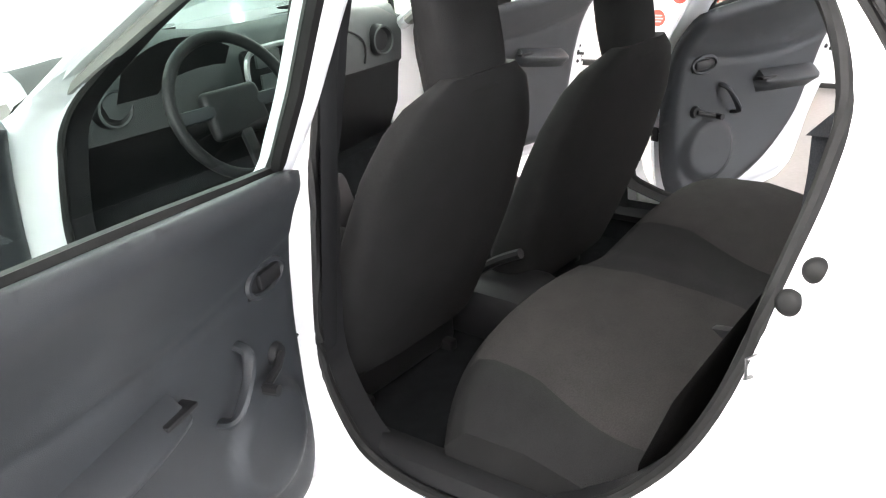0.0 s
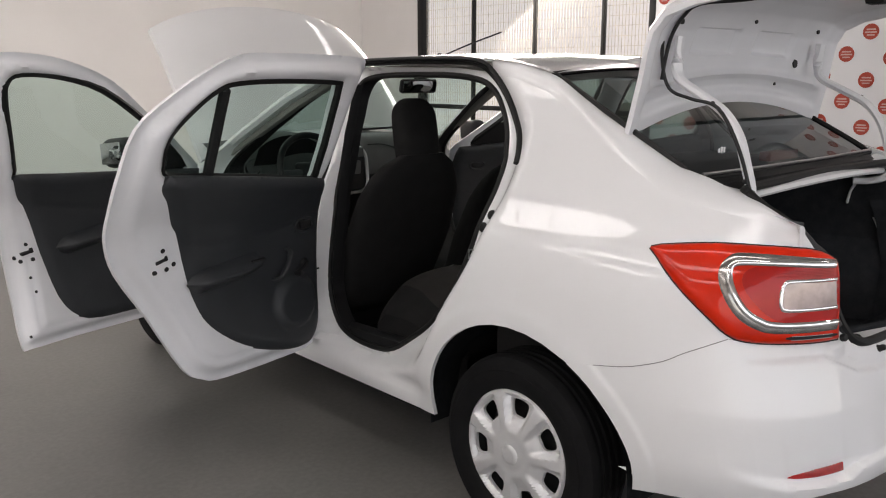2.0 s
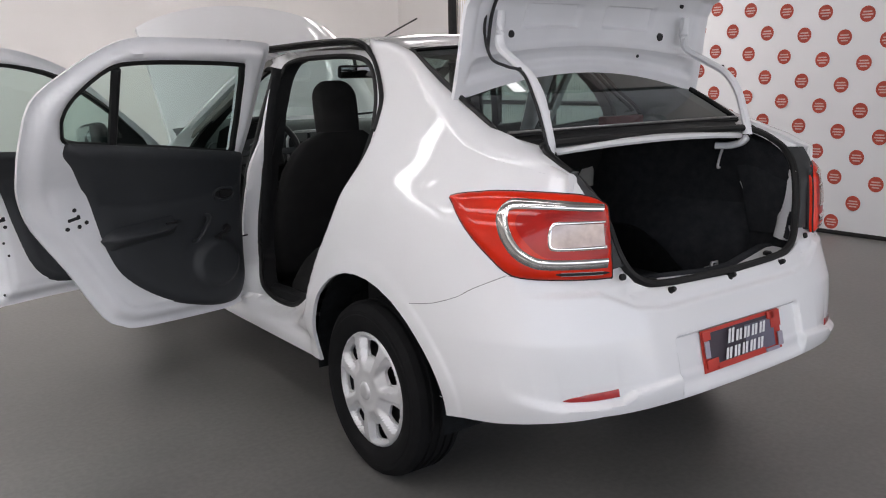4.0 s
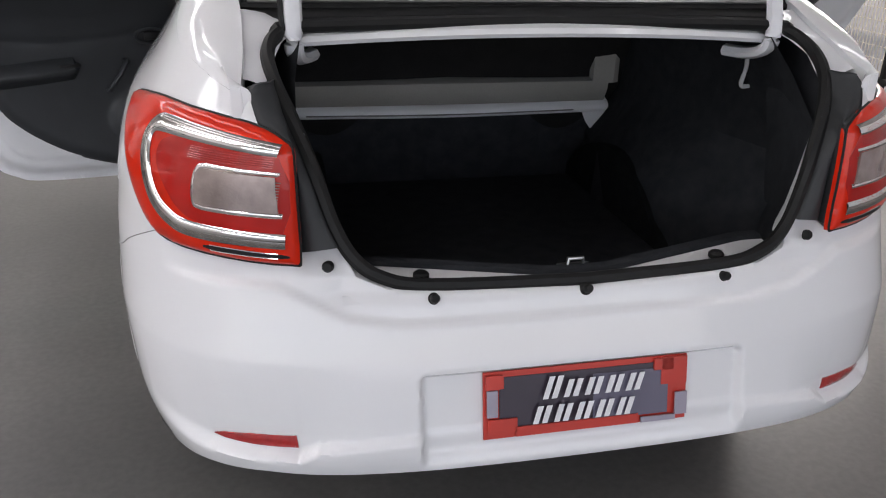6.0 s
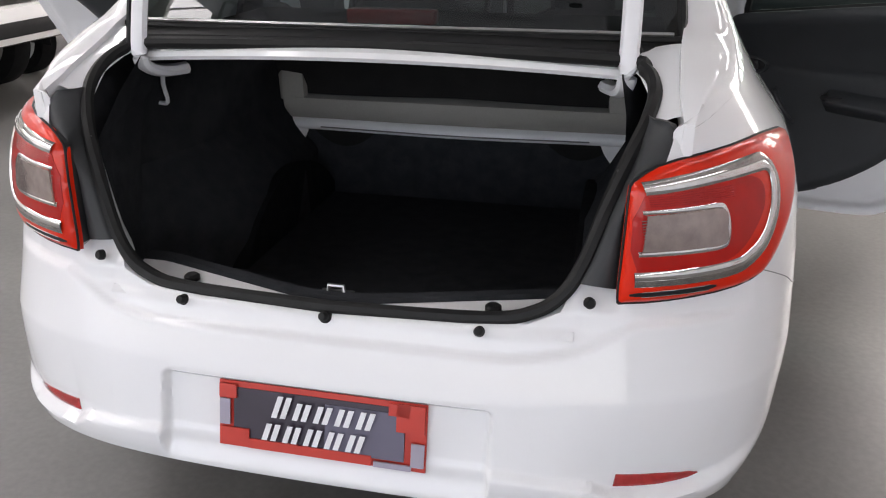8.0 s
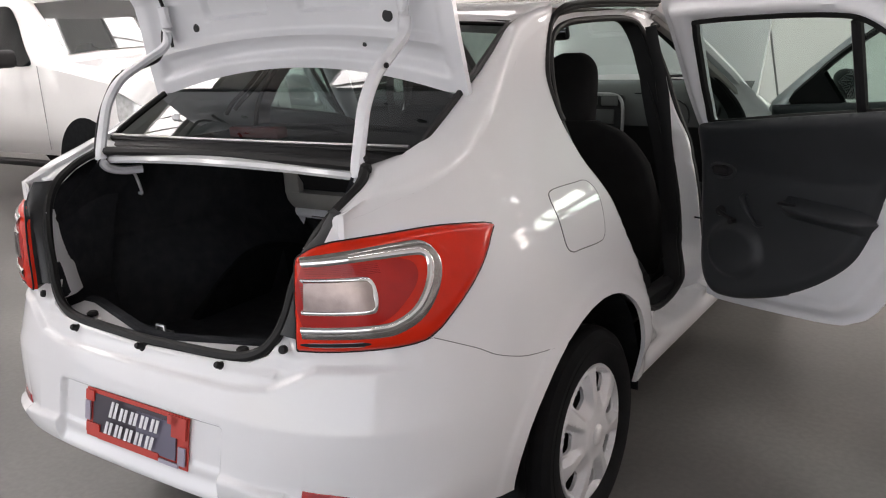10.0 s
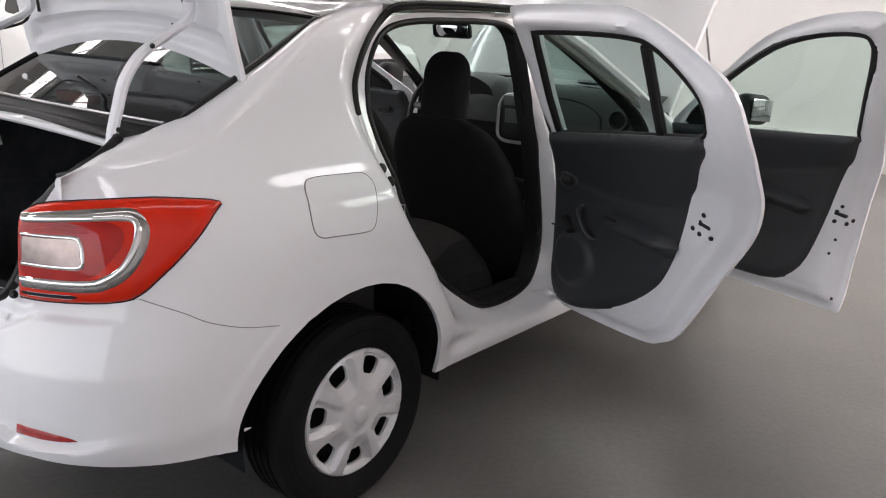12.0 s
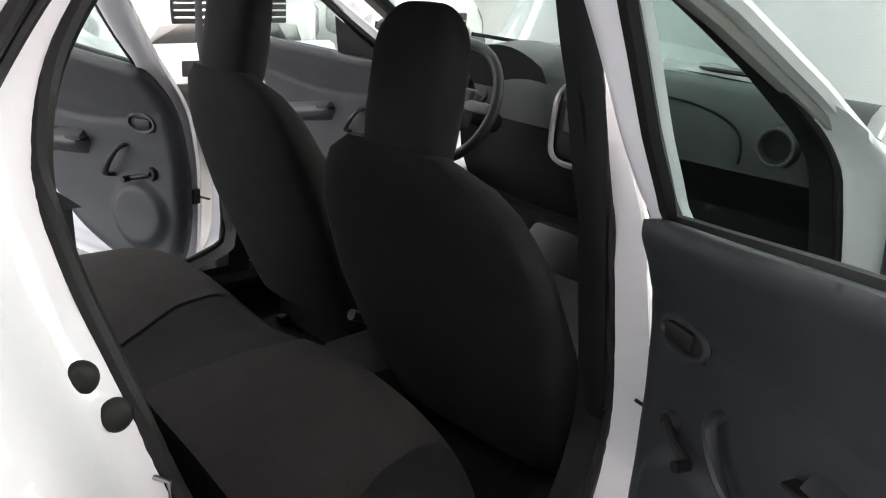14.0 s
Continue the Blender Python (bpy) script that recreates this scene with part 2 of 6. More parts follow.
def lathe(bm, profile, m=Matrix(), n=48):
    """Turns (radius, height) pairs about the local z axis."""
    rings = [[bm.verts.new(m @ Vector((r * math.cos(2 * math.pi * k / n), r * math.sin(2 * math.pi * k / n), h))) for k in range(n)]
             for r, h in profile]
    for A, B in zip(rings, rings[1:]):
        for k in range(n):
            bm.faces.new((A[k], A[(k + 1) % n], B[(k + 1) % n], B[k]))
    return rings


def inside(poly, q):
    x, y = q[..., 0], q[..., 1]
    c = np.zeros(x.shape, bool)
    p = np.asarray(poly)
    for (x0, y0), (x1, y1) in zip(p, np.roll(p, -1, 0)):
        k = (y0 > y) != (y1 > y)
        with np.errstate(divide='ignore', invalid='ignore'):
            c ^= k & (x < (x1 - x0) * (y - y0) / (y1 - y0 if y1 != y0 else 1e-9) + x0)
    return c


def edge_distance(poly, q, closed=True):
    p = np.asarray(poly, float)
    b = np.roll(p, -1, 0) if closed else p[1:]
    a = p if closed else p[:-1]
    best = np.full(q.shape[:-1], 1e9)
    for s, e in zip(a, b):
        d = e - s
        u = np.clip(((q - s) @ d) / max(d @ d, 1e-12), 0, 1)
        best = np.minimum(best, np.linalg.norm(q - s - u[..., None] * d, axis=-1))
    return best


def densify(poly, step):
    p = np.asarray(poly, float)
    out = []
    for a, b in zip(p, np.roll(p, -1, 0)):
        k = max(1, int(np.ceil(np.linalg.norm(b - a) / step)))
        out += [a + (b - a) * i / k for i in range(k)]
    return np.array(out)


def sheet(outline, holes, step):
    """Triangles of a flat outline with holes, with points inside on a grid. Returns points (n, 2) and triangles."""
    loops = [densify(o, step) for o in (outline, *holes)]
    lo, hi = loops[0].min(0), loops[0].max(0)
    gx, gy = np.meshgrid(np.arange(lo[0], hi[0], step), np.arange(lo[1], hi[1], step))
    q = np.stack([gx, gy], -1).reshape(-1, 2)
    ok = inside(loops[0], q) & (edge_distance(loops[0], q) > step * 0.5)
    for h in loops[1:]:
        ok &= ~inside(h, q) & (edge_distance(h, q) > step * 0.5)
    pts, edges = [], []
    for l in loops:
        k = len(pts)
        pts += [Vector(v) for v in l]
        edges += [(k + i, k + (i + 1) % len(l)) for i in range(len(l))]
    pts += [Vector(v) for v in q[ok]]
    v, _, f, *_ = delaunay_2d_cdt(pts, edges, [], 0, 1e-6)
    v = np.array([tuple(a) for a in v])
    f = np.array(f)
    c = v[f].mean(1)
    keep = inside(loops[0], c)
    for h in loops[1:]:
        keep &= ~inside(h, c)
    return v, [tuple(int(k) for k in t) for t in f[keep]]


def bm_of(verts, faces):
    bm = bmesh.new()
    vs = [bm.verts.new(tuple(v)) for v in verts]
    for f in faces:
        bm.faces.new([vs[k] for k in f])
    return bm


def flange(bm, test, moves):
    """Draws the boundary edges that pass the test inwards by the moves, one after the other."""
    es = [e for e in bm.edges if e.is_boundary and test((e.verts[0].co + e.verts[1].co) / 2)]
    for mv in moves:
        r = bmesh.ops.extrude_edge_only(bm, edges=es)
        vs = [g for g in r["geom"] if isinstance(g, bmesh.types.BMVert)]
        for v in vs:
            v.co += Vector(mv(v.co))
        es = [g for g in r["geom"] if isinstance(g, bmesh.types.BMEdge) and all(v in set(vs) for v in g.verts)]
    return bm


def slab(outline, holes, fn_out, fn_in, step):
    """A closed slab over a flat outline: outer and inner skins given by the two functions of the flat points."""
    v, f = sheet(outline, holes, step)
    n = len(v)
    A, B = fn_out(v), fn_in(v)
    faces = list(f) + [tuple(k + n for k in reversed(t)) for t in f]
    cnt = {}
    for t in f:
        for a, b in zip(t, t[1:] + t[:1]):
            cnt[(a, b)] = 1
    for (a, b) in cnt:
        if (b, a) not in cnt:
            faces.append((b, a, a + n, b + n))
    return np.concatenate([A, B]), faces


def mirrored(verts, faces, sg):
    v = np.array(verts, float)
    if sg < 0:
        v = v * [-1, 1, 1]
        faces = [tuple(reversed(t)) for t in faces]
    return v, faces


def empty(name, label, category, at=(0, 0, 0), group="", kind=""):
    e = new(name)
    e.location = at
    return tagged(e, label, category, group, kind)

# ---- the room ----


def wall(name, size, at, mat=None):
    return tagged(part(name, rbox(bmesh.new(), size, pose(*at), 0), mat or WALL, None, smooth=False),
                  "plain white painted showroom wall", "wall", kind="structure")


X0, X1, Y0, Y1, H = ROOM["x0"], ROOM["x1"], ROOM["y0"], ROOM["y1"], ROOM["h"]
floor = tagged(box_part("floor", (80, 80, 0.2), (0, 0, -0.1), FLOOR, None, bevel=0),
               "polished grey concrete showroom floor with faint stains", "floor", kind="structure")
wall("wall_front", (X1 - X0 + 0.4, 0.2, H), ((X0 + X1) / 2, Y1 + 0.1, H / 2))
# the back wall is left open: a wide shop front, unseen and assumed
ASSUMED_FRONT = (-10.4, 4.1, 2.9)
wall("wall_back", (ASSUMED_FRONT[0] - X0 + 0.2, 0.2, H), ((X0 - 0.2 + ASSUMED_FRONT[0]) / 2, Y0 - 0.1, H / 2))
wall("wall_back_side", (X1 + 0.2 - ASSUMED_FRONT[1], 0.2, H), ((X1 + 0.2 + ASSUMED_FRONT[1]) / 2, Y0 - 0.1, H / 2))
wall("wall_over_opening", (ASSUMED_FRONT[1] - ASSUMED_FRONT[0], 0.2, H - ASSUMED_FRONT[2]), ((ASSUMED_FRONT[0] + ASSUMED_FRONT[1]) / 2, Y0 - 0.1, (H + ASSUMED_FRONT[2]) / 2))
wall("wall_left", (0.2, Y1 - Y0, H), (X0 - 0.1, (Y0 + Y1) / 2, H / 2))
GATE = (3.09, 6.63)
wall("wall_right", (0.2, GATE[0] - Y0, H), (X1 + 0.1, (Y0 + GATE[0]) / 2, H / 2))
wall("wall_right_far", (0.2, Y1 - GATE[1], H), (X1 + 0.1, (Y1 + GATE[1]) / 2, H / 2))
wall("wall_over_gate", (0.2, GATE[1] - GATE[0], H - 3.2), (X1 + 0.1, (GATE[0] + GATE[1]) / 2, (H + 3.2) / 2))
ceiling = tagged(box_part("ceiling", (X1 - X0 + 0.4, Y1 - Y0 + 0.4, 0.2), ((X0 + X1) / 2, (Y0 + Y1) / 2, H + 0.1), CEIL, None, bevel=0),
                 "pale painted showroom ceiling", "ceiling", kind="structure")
tagged(box_part("baseboard", (X1 - X0 - 0.02, 0.05, 0.34), ((X0 + X1) / 2, Y1 - 0.025, 0.17), PLINTH, None, bevel=0.008),
       "low white plinth along the foot of the wall", "baseboard", kind="structure")


def skylight(width, length):
    """A strip of daylit translucent roof sheet between ribs, in a shallow frame."""
    e = empty("skylight", "long translucent roof light strip with thin ribs, bright with daylight", "skylight", group="roof lights")
    box_part("sheet", (width, length, 0.012), (0, 0, 0.03), GLOW, e, "glowing white translucent sheet", bevel=0)
    for k in (-1, 1):
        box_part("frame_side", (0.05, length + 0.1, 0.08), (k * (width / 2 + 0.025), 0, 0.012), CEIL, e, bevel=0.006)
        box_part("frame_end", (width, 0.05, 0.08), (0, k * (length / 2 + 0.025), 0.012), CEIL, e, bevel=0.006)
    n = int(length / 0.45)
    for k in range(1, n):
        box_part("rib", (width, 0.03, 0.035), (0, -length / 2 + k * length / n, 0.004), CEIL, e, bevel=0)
    return e


GLOW = bpy.data.materials.new("daylit_roof_sheet")
GLOW.use_nodes = True
GLOW.node_tree.nodes["Principled BSDF"].inputs["Emission Color"].default_value = (0.97, 0.985, 1.0, 1)
GLOW.node_tree.nodes["Principled BSDF"].inputs["Emission Strength"].default_value = 5.6
for x, wide in ((-8.9, 0.9), (-5.9, 0.9), (-2.9, 0.5), (2.9, 0.24)):
    skylight(wide, 9.6).location = (x, -0.7, H - 0.07)
cross_strip = skylight(0.75, 13.0)
cross_strip.matrix_world = pose(-2.4, 5.4, H - 0.07, 0, 0, 90)

# the printed board beside the gate
board = empty("printed_board", "white printed board with rows of round red emblems", "board", (X1 - 0.03, 0, 0))
box_part("panel", (0.03, 7.6, 2.9), (0, GATE[0] - 3.8, 1.47), BANNER, board, bevel=0.003)
# thin black strip along the board's lower edge
box_part("foot_strip", (0.05, 7.6, 0.035), (0, GATE[0] - 3.8, 0.018), IRON, board, bevel=0.004)


def emblem(y, z):
    bm = bmesh.new()
    bmesh.ops.create_circle(bm, cap_ends=True, segments=24, radius=0.062, matrix=pose(-0.0165, y, z, 0, -90, 0))
    e = part("emblem", bm, DOTRED, board, "round red emblem with pale bars", smooth=False, fix=False)
    for k, wd in ((0.018, 0.070), (-0.004, 0.088), (-0.026, 0.058)):
        b2 = bmesh.new()
        rbox(b2, (0.002, wd, 0.011), pose(-0.0175, y, z + k), 0)
        part("bar", b2, PALE, e, smooth=False)


DOT_Y, DOT_Z, DOT_DY, DOT_DZ = 3.0, 1.60, 0.345, 0.187
for r in range(-7, 10):
    for c in range(0, 14):
        y = DOT_Y - c * DOT_DY - (0.5 * DOT_DY if r % 2 else 0)
        z = DOT_Z - r * DOT_DZ + 0.10 * (y - 1.275)
        if 0.1 < z < 2.8 and -1.6 < y < GATE[0] - .08:
            emblem(y, z)

# the barred gate with its wire mesh
gate = empty("sliding_gate", "black iron gate with fine wire mesh, closed", "gate", (X1 + 0.02, 0, 0))
for y in (3.74, 4.67, 5.63):
    box_part("bar", (0.04, 0.04, 3.1), (0, y, 1.55), IRON, gate, bevel=0.004)
for y in (GATE[0] + 0.04, GATE[1] - 0.08):
    box_part("post", (0.09, 0.10, 3.15), (0, y, 1.575), IRON, gate, bevel=0.006)
for z in (0.06, 1.05, 3.1):
    box_part("rail", (0.045, GATE[1] - GATE[0] - 0.2, 0.05), (-0.001, (GATE[0] + GATE[1]) / 2, z), IRON, gate, bevel=0.004)
bm = bmesh.new()
for k in range(84):
    y = GATE[0] + 0.08 + k * 0.04
    if y < GATE[1] - 0.1:
        rbox(bm, (0.006, 0.005, 3.0), pose(0.02, y, 1.56), 0)
for k in range(30):
    rbox(bm, (0.006, GATE[1] - GATE[0] - 0.15, 0.005), pose(0.026, (GATE[0] + GATE[1]) / 2, 0.12 + k * 0.1), 0)
part("wire_mesh", bm, MESHWIRE, gate, "fine galvanised wire mesh", smooth=False)

# daylight beyond the gate
yard = tagged(box_part("wall_yard", (0.2, 24, 9), (11.5, 5, 4.5), WALL, None, bevel=0), "pale wall across the yard", "wall", kind="structure")

# ---- the white saloon car ----
# x to its right, y ahead, the ground under the rear axle is the origin.
HW = [(.16, .76), (.22, .785), (.30, .805), (.45, .845), (.60, .862), (.75, .862), (.88, .848), (.95, .828), (1.0, .80), (1.06, .757),
      (1.175, .69), (1.3, .632), (1.42, .572), (1.50, .525)]
DW = [(.16, .76), (.22, .77), (.28, .80), (.34, .848), (.40, .876), (.44, .892), (.47, .893), (.55, .872), (.62, .852), (.70, .83), (.74, .82), (.80, .815),
      (1.0, .81), (1.1, .79), (1.5, .79)]


def smooth_table(tab, z):
    a = np.array(tab)
    return sum(np.interp(z + d, a[:, 0], a[:, 1]) for d in (-.03, -.015, 0, .015, .03)) / 5


_ph = np.linspace(0, math.pi / 2, 2001)
_SN = np.concatenate([[0], np.cumsum(np.hypot(np.diff(.86 * np.cos(_ph) ** (2 / 3.5)), np.diff(.885 * np.sin(_ph) ** (2 / 3.5))))])
S0 = float(_SN[-1])


def width_at(z):
    return smooth_table(HW, np.asarray(z, float)) * 1.005


def depth_at(z):
    return smooth_table(DW, np.asarray(z, float)) * 1.01


def roundness(z):
    return np.interp(z, [.62, .80, .98, 1.06], [4.0, 3.6, 3.6, 3.6])


def body(q, inset=0.0):
    """The car's outer skin, right side: s runs ahead along the flank and round the tail, z is the height."""
    q = np.asarray(q, float)
    s, z = q[..., 0], q[..., 1]
    a = np.interp(-s, _SN, _ph)
    e = 2 / roundness(z)
    xn, yn = np.cos(a) ** e, np.sin(a) ** e
    w = width_at(z) * (1 - 0.10 * np.clip((s - 2.0) / 1.4, 0, 2) ** 2)
    y = np.where(s >= 0, s, -depth_at(z) * yn)
    return np.stack([w * xn - inset, y, z], -1)


def s_of_y(y, z):
    if y >= 0:
        return y
    return -float(np.interp(-y / float(depth_at(z)), np.sin(_ph) ** (2 / float(roundness(z))), _SN))


def body_off(q, d):
    """The skin moved outwards by d along its normal."""
    q = np.asarray(q, float)
    n = np.cross(body(q + [.002, 0]) - body(q - [.002, 0]), body(q + [0, .002]) - body(q - [0, .002]))
    n /= np.linalg.norm(n, axis=-1, keepdims=True)
    return body(q) + n * np.asarray(d, float)[..., None]


# outlines on the skin
OPEN_R = spline([(.38, 1.385), (.50, 1.425), (.72, 1.437), (1.06, 1.428), (1.14, 1.375), (1.122, 1.25), (1.095, 1.10), (1.065, .95), (1.053, .78), (1.058, .60),
                 (1.025, .495), (.94, .443), (.80, .430), (.68, .452), (.56, .525), (.463, .60), (.378, .70), (.327, .80), (.295, .90), (.27, 1.0), (.248, 1.10), (.243, 1.19), (.285, 1.29)], 6, True)
DOOR_R = spline([(1.095, .43), (1.06, .385), (.98, .378), (.72, .388), (.56, .400), (.50, .42), (.433, .47), (.318, .67), (.20, .84), (.155, .94), (.128, 1.03), (.113, 1.15), (.130, 1.29), (.22, 1.378), (.35, 1.462),
                 (.45, 1.497), (.58, 1.502), (.80, 1.503), (1.03, 1.496), (1.075, 1.475), (1.08, 1.40), (1.09, 1.10), (1.105, .80)], 3, True)
DOOR_F = spline([(2.07, .50), (2.04, .375), (1.95, .362), (1.40, .355), (1.20, .348), (1.165, .365), (1.16, .55), (1.135, .80), (1.08, 1.04), (1.035, 1.30), (1.02, 1.46), (1.045, 1.508), (1.15, 1.512),
                 (1.30, 1.488), (1.50, 1.415), (1.70, 1.275), (1.95, 1.09), (2.05, 1.0), (2.075, .85)], 3, True)
OPEN_F = spline([(1.27, 1.40), (1.42, 1.38), (1.62, 1.27), (1.85, 1.12), (1.98, 1.0), (2.0, .80), (1.98, .58), (1.90, .48), (1.70, .452),
                 (1.35, .452), (1.25, .50), (1.215, .62), (1.205, .80), (1.205, 1.0), (1.205, 1.2), (1.22, 1.36)], 6, True)
ARCH_C, ARCH_R = (-.005, .33), .385


def arch(cy, a0, a1, n=18):
    return [(cy + ARCH_R * math.cos(radians(a)), ARCH_C[1] + ARCH_R * math.sin(radians(a))) for a in np.linspace(a0, a1, n)]


SEAM = spline([(-.2, .665), (-.345, .688), (-.42, .703), (-.515, .732), (-.58, .762), (-.69, .805)], 4)


def lamp_s(pts):
    """Spreads lamp outlines along the rounded corner of the tail."""
    return [(-.443 + 1.163 * (a + .485), b) for a, b in pts]


LAMP_OUT = spline(lamp_s([(-.485, 1.008), (-.57, 1.024), (-.67, 1.031), (-.845, 1.022), (-.915, 1.0), (-.938, .975), (-.957, .895), (-.966, .80), (-.955, .79),
                          (-.85, .793), (-.735, .80), (-.69, .818), (-.65, .853), (-.565, .928), (-.505, .985)]), 3, True)
SIL = [(-.74, 1.085), (-.70, 1.10), (-.61, 1.13), (-.50, 1.152), (-.37, 1.187), (-.24, 1.25), (-.09, 1.325), (.10, 1.425), (.25, 1.465), (.40, 1.485)]
sil = lambda y: float(np.interp(y, [a for a, _ in SIL], [b for _, b in SIL]))
SHOULDER_Y = np.linspace(-.715, .40, 40)
side_top = [(s_of_y(y, sil(y) - .04), sil(y) - .04) for y in SHOULDER_Y]
front_top = [(.60, 1.462), (1.12, 1.468), (1.28, 1.45), (1.42, 1.405), (1.75, 1.215), (2.02, 1.055), (2.12, 1.0), (2.35, .965), (2.8, .90), (3.15, .83), (3.30, .77)]


def jamb_depth(z):
    return np.interp(z, [.40, .60, .90, 1.0, 1.1, 1.2, 1.45], [.085, .105, .125, .108, .082, .058, .046])


def jamb_inset(q):
    """The door jambs: the skin steps in between a door's edge and its opening."""
    hole = inside(OPEN_R, q) | inside(OPEN_F, q)
    d1 = np.where(hole, 0, np.minimum(edge_distance(OPEN_R, q), edge_distance(OPEN_F, q)))
    door = inside(DOOR_R, q) | inside(DOOR_F, q) | ((q[..., 0] > 1.0) & (q[..., 0] < 1.2) & (q[..., 1] > .40))
    d0 = np.where(door, np.minimum(edge_distance(DOOR_R, q), edge_distance(DOOR_F, q)), 0)
    d0 = np.where((q[..., 0] > 1.0) & (q[..., 0] < 1.2) & (q[..., 1] > .42) & (q[..., 1] < 1.46), .08, d0)
    u = np.clip((d0 + .004) / (d0 + d1 + .004) / .78, 0, 1) * door
    return jamb_depth(q[..., 1]) * u * u * (3 - 2 * u)


def pillar_shift(q):
    """The front edge of the rear opening sits deeper and further ahead, low on the pillar."""
    q = np.asarray(q, float)
    w = np.clip((1.30 - q[..., 1]) / .32, 0, 1) * np.clip((q[..., 1] - .47) / .08, 0, 1) * np.clip((q[..., 0] - .95) / .08, 0, 1)
    w = w * np.clip(1 - edge_distance(OPEN_R, q) / .11, 0, 1) * (q[..., 0] < 1.2)
    return w[..., None] * np.array([-.066, .104, 0])


def arch_lip(r):
    """A raised band round the wheel opening with a clear outer crease."""
    u = np.clip((ARCH_R + .072 - r) / .022, 0, 1)
    return .0045 * u * u * (3 - 2 * u)


def skin(q, extra=0.0):
    q = np.asarray(q, float)
    ins = jamb_inset(q)
    r = np.hypot(q[..., 0] - ARCH_C[0], q[..., 1] - ARCH_C[1])
    lip = arch_lip(r)
    # soft crease from the lamp along the flank, and a scallop above the sill
    crease = .005 * np.exp(-((q[..., 1] - .985 + .02 * q[..., 0]) / .05) ** 2) * np.clip((q[..., 0] + .45) / .2, 0, 1) * np.clip(1 - (q[..., 0] - .05) / .3, 0, 1)
    sill = .02 * np.exp(-((q[..., 1] - .385) / .03) ** 2) * np.clip((q[..., 0] - .38) / .12, 0, 1)
    return body(q, ins + extra - lip * (q[..., 0] < .5) - crease + sill) + pillar_shift(q)


def ledge(q):
    """How far the bumper steps in above the crease that runs under the lamps and dips towards the middle."""
    crease = np.interp(-q[..., 0], [.6, .97, 1.10, 1.20], [.745, .742, .690, .676])
    u = np.clip((q[..., 1] - crease) / .016, 0, 1)
    return .013 * u * u * (3 - 2 * u) * np.clip((-q[..., 0] - .72) / .12, 0, 1)


def lip_step(q):
    """1 on the lip along the foot of the bumper, 0 above its ledge."""
    foot = np.interp(-q[..., 0], [.60, .70, .80, .90, 1.0, 1.04, 1.20], [.500, .478, .453, .453, .457, .478, .492])
    u = np.clip((foot - q[..., 1]) / np.interp(-q[..., 0], [.62, .84], [.045, .013]), 0, 1)
    return u * u * (3 - 2 * u)


def undercut(q):
    """How far the bumper draws in towards the ledge over its lip, deepest at the reflectors."""
    s, z = q[..., 0], q[..., 1]
    line = np.interp(-s, [.60, .70, .80, .90, 1.0, 1.20], [.505, .485, .462, .482, .490, .498])
    deep = np.interp(-s, [.62, .72, .80, 1.0, 1.05, 1.12, 1.5], [0, .008, .020, .020, .014, .005, .004])
    u = np.clip((.62 - z) / (.62 - line), 0, 1)
    return deep * u ** 1.3 * (1 - lip_step(q))


def bumper_skin(q):
    q = np.asarray(q, float)
    p = body_off(q, -ledge(q) - undercut(q))
    s, z = q[..., 0], q[..., 1]
    face = np.clip((-s - .62) / .12, 0, 1)
    rec = np.clip((.318 - np.abs(p[..., 0])) / .014, 0, 1) * np.clip((z - .415) / .045, 0, 1) * np.clip((.598 - z) / .014, 0, 1)
    rec = rec * rec * (3 - 2 * rec)
    p[..., 1] += -.007 * face * lip_step(q) * (1 - rec) + .017 * rec
    r = np.hypot(s - ARCH_C[0], z - ARCH_C[1])
    p[..., 0] += arch_lip(r)
    # rolled upper edge
    up = np.clip((z - .705) / .03, 0, 1) * np.clip((-s - 1.0) / .08, 0, 1)
    p[..., 1] += .010 * up ** 2
    return p


car = empty("saloon_car", "white saloon car with four doors, boot and bonnet open", "car")

body_outline = (list(SEAM) + lamp_s([(-.735, .803), (-.85, .796), (-.95, .793), (-.96, .80), (-.952, .89), (-.935, .965), (-.91, .995), (-.872, 1.010)])
                + side_top + front_top + [(3.36, .60), (3.34, .30), (3.02, .30)]
                + arch(2.634, 0, 180)[1:] + [(2.24, .305), (1.2, .300), (.38, .305)] + arch(ARCH_C[0], -3, 117, 14))
va, fa = sheet(body_outline, [OPEN_R, OPEN_F], .018)
P3 = skin(va)
allv, allf = [], []
for sg in (1, -1):
    v, f = mirrored(P3, fa, sg)
    n = sum(len(a) for a in allv)
    allv.append(v)
    allf += [tuple(k + n for k in t) for t in f]
bm = bm_of(np.concatenate(allv), allf)


def near_opening(c):
    q = np.array([[c.y, c.z]])
    return c.y > .15 and float(min(edge_distance(OPEN_R, q)[0], edge_distance(OPEN_F, q)[0])) < .004


def near_arch(c):
    return abs(math.hypot(c.y - (ARCH_C[0] if c.y < 1.3 else 2.634), c.z - ARCH_C[1]) - ARCH_R) < .012


flange(bm, near_opening, [lambda c: (-.010 * np.sign(c.x), 0, 0)])
flange(bm, near_arch, [lambda c: (-.014 * np.sign(c.x), 0, 0)])
part("body_side", bm, PAINT, car, fix=False, angle=50)

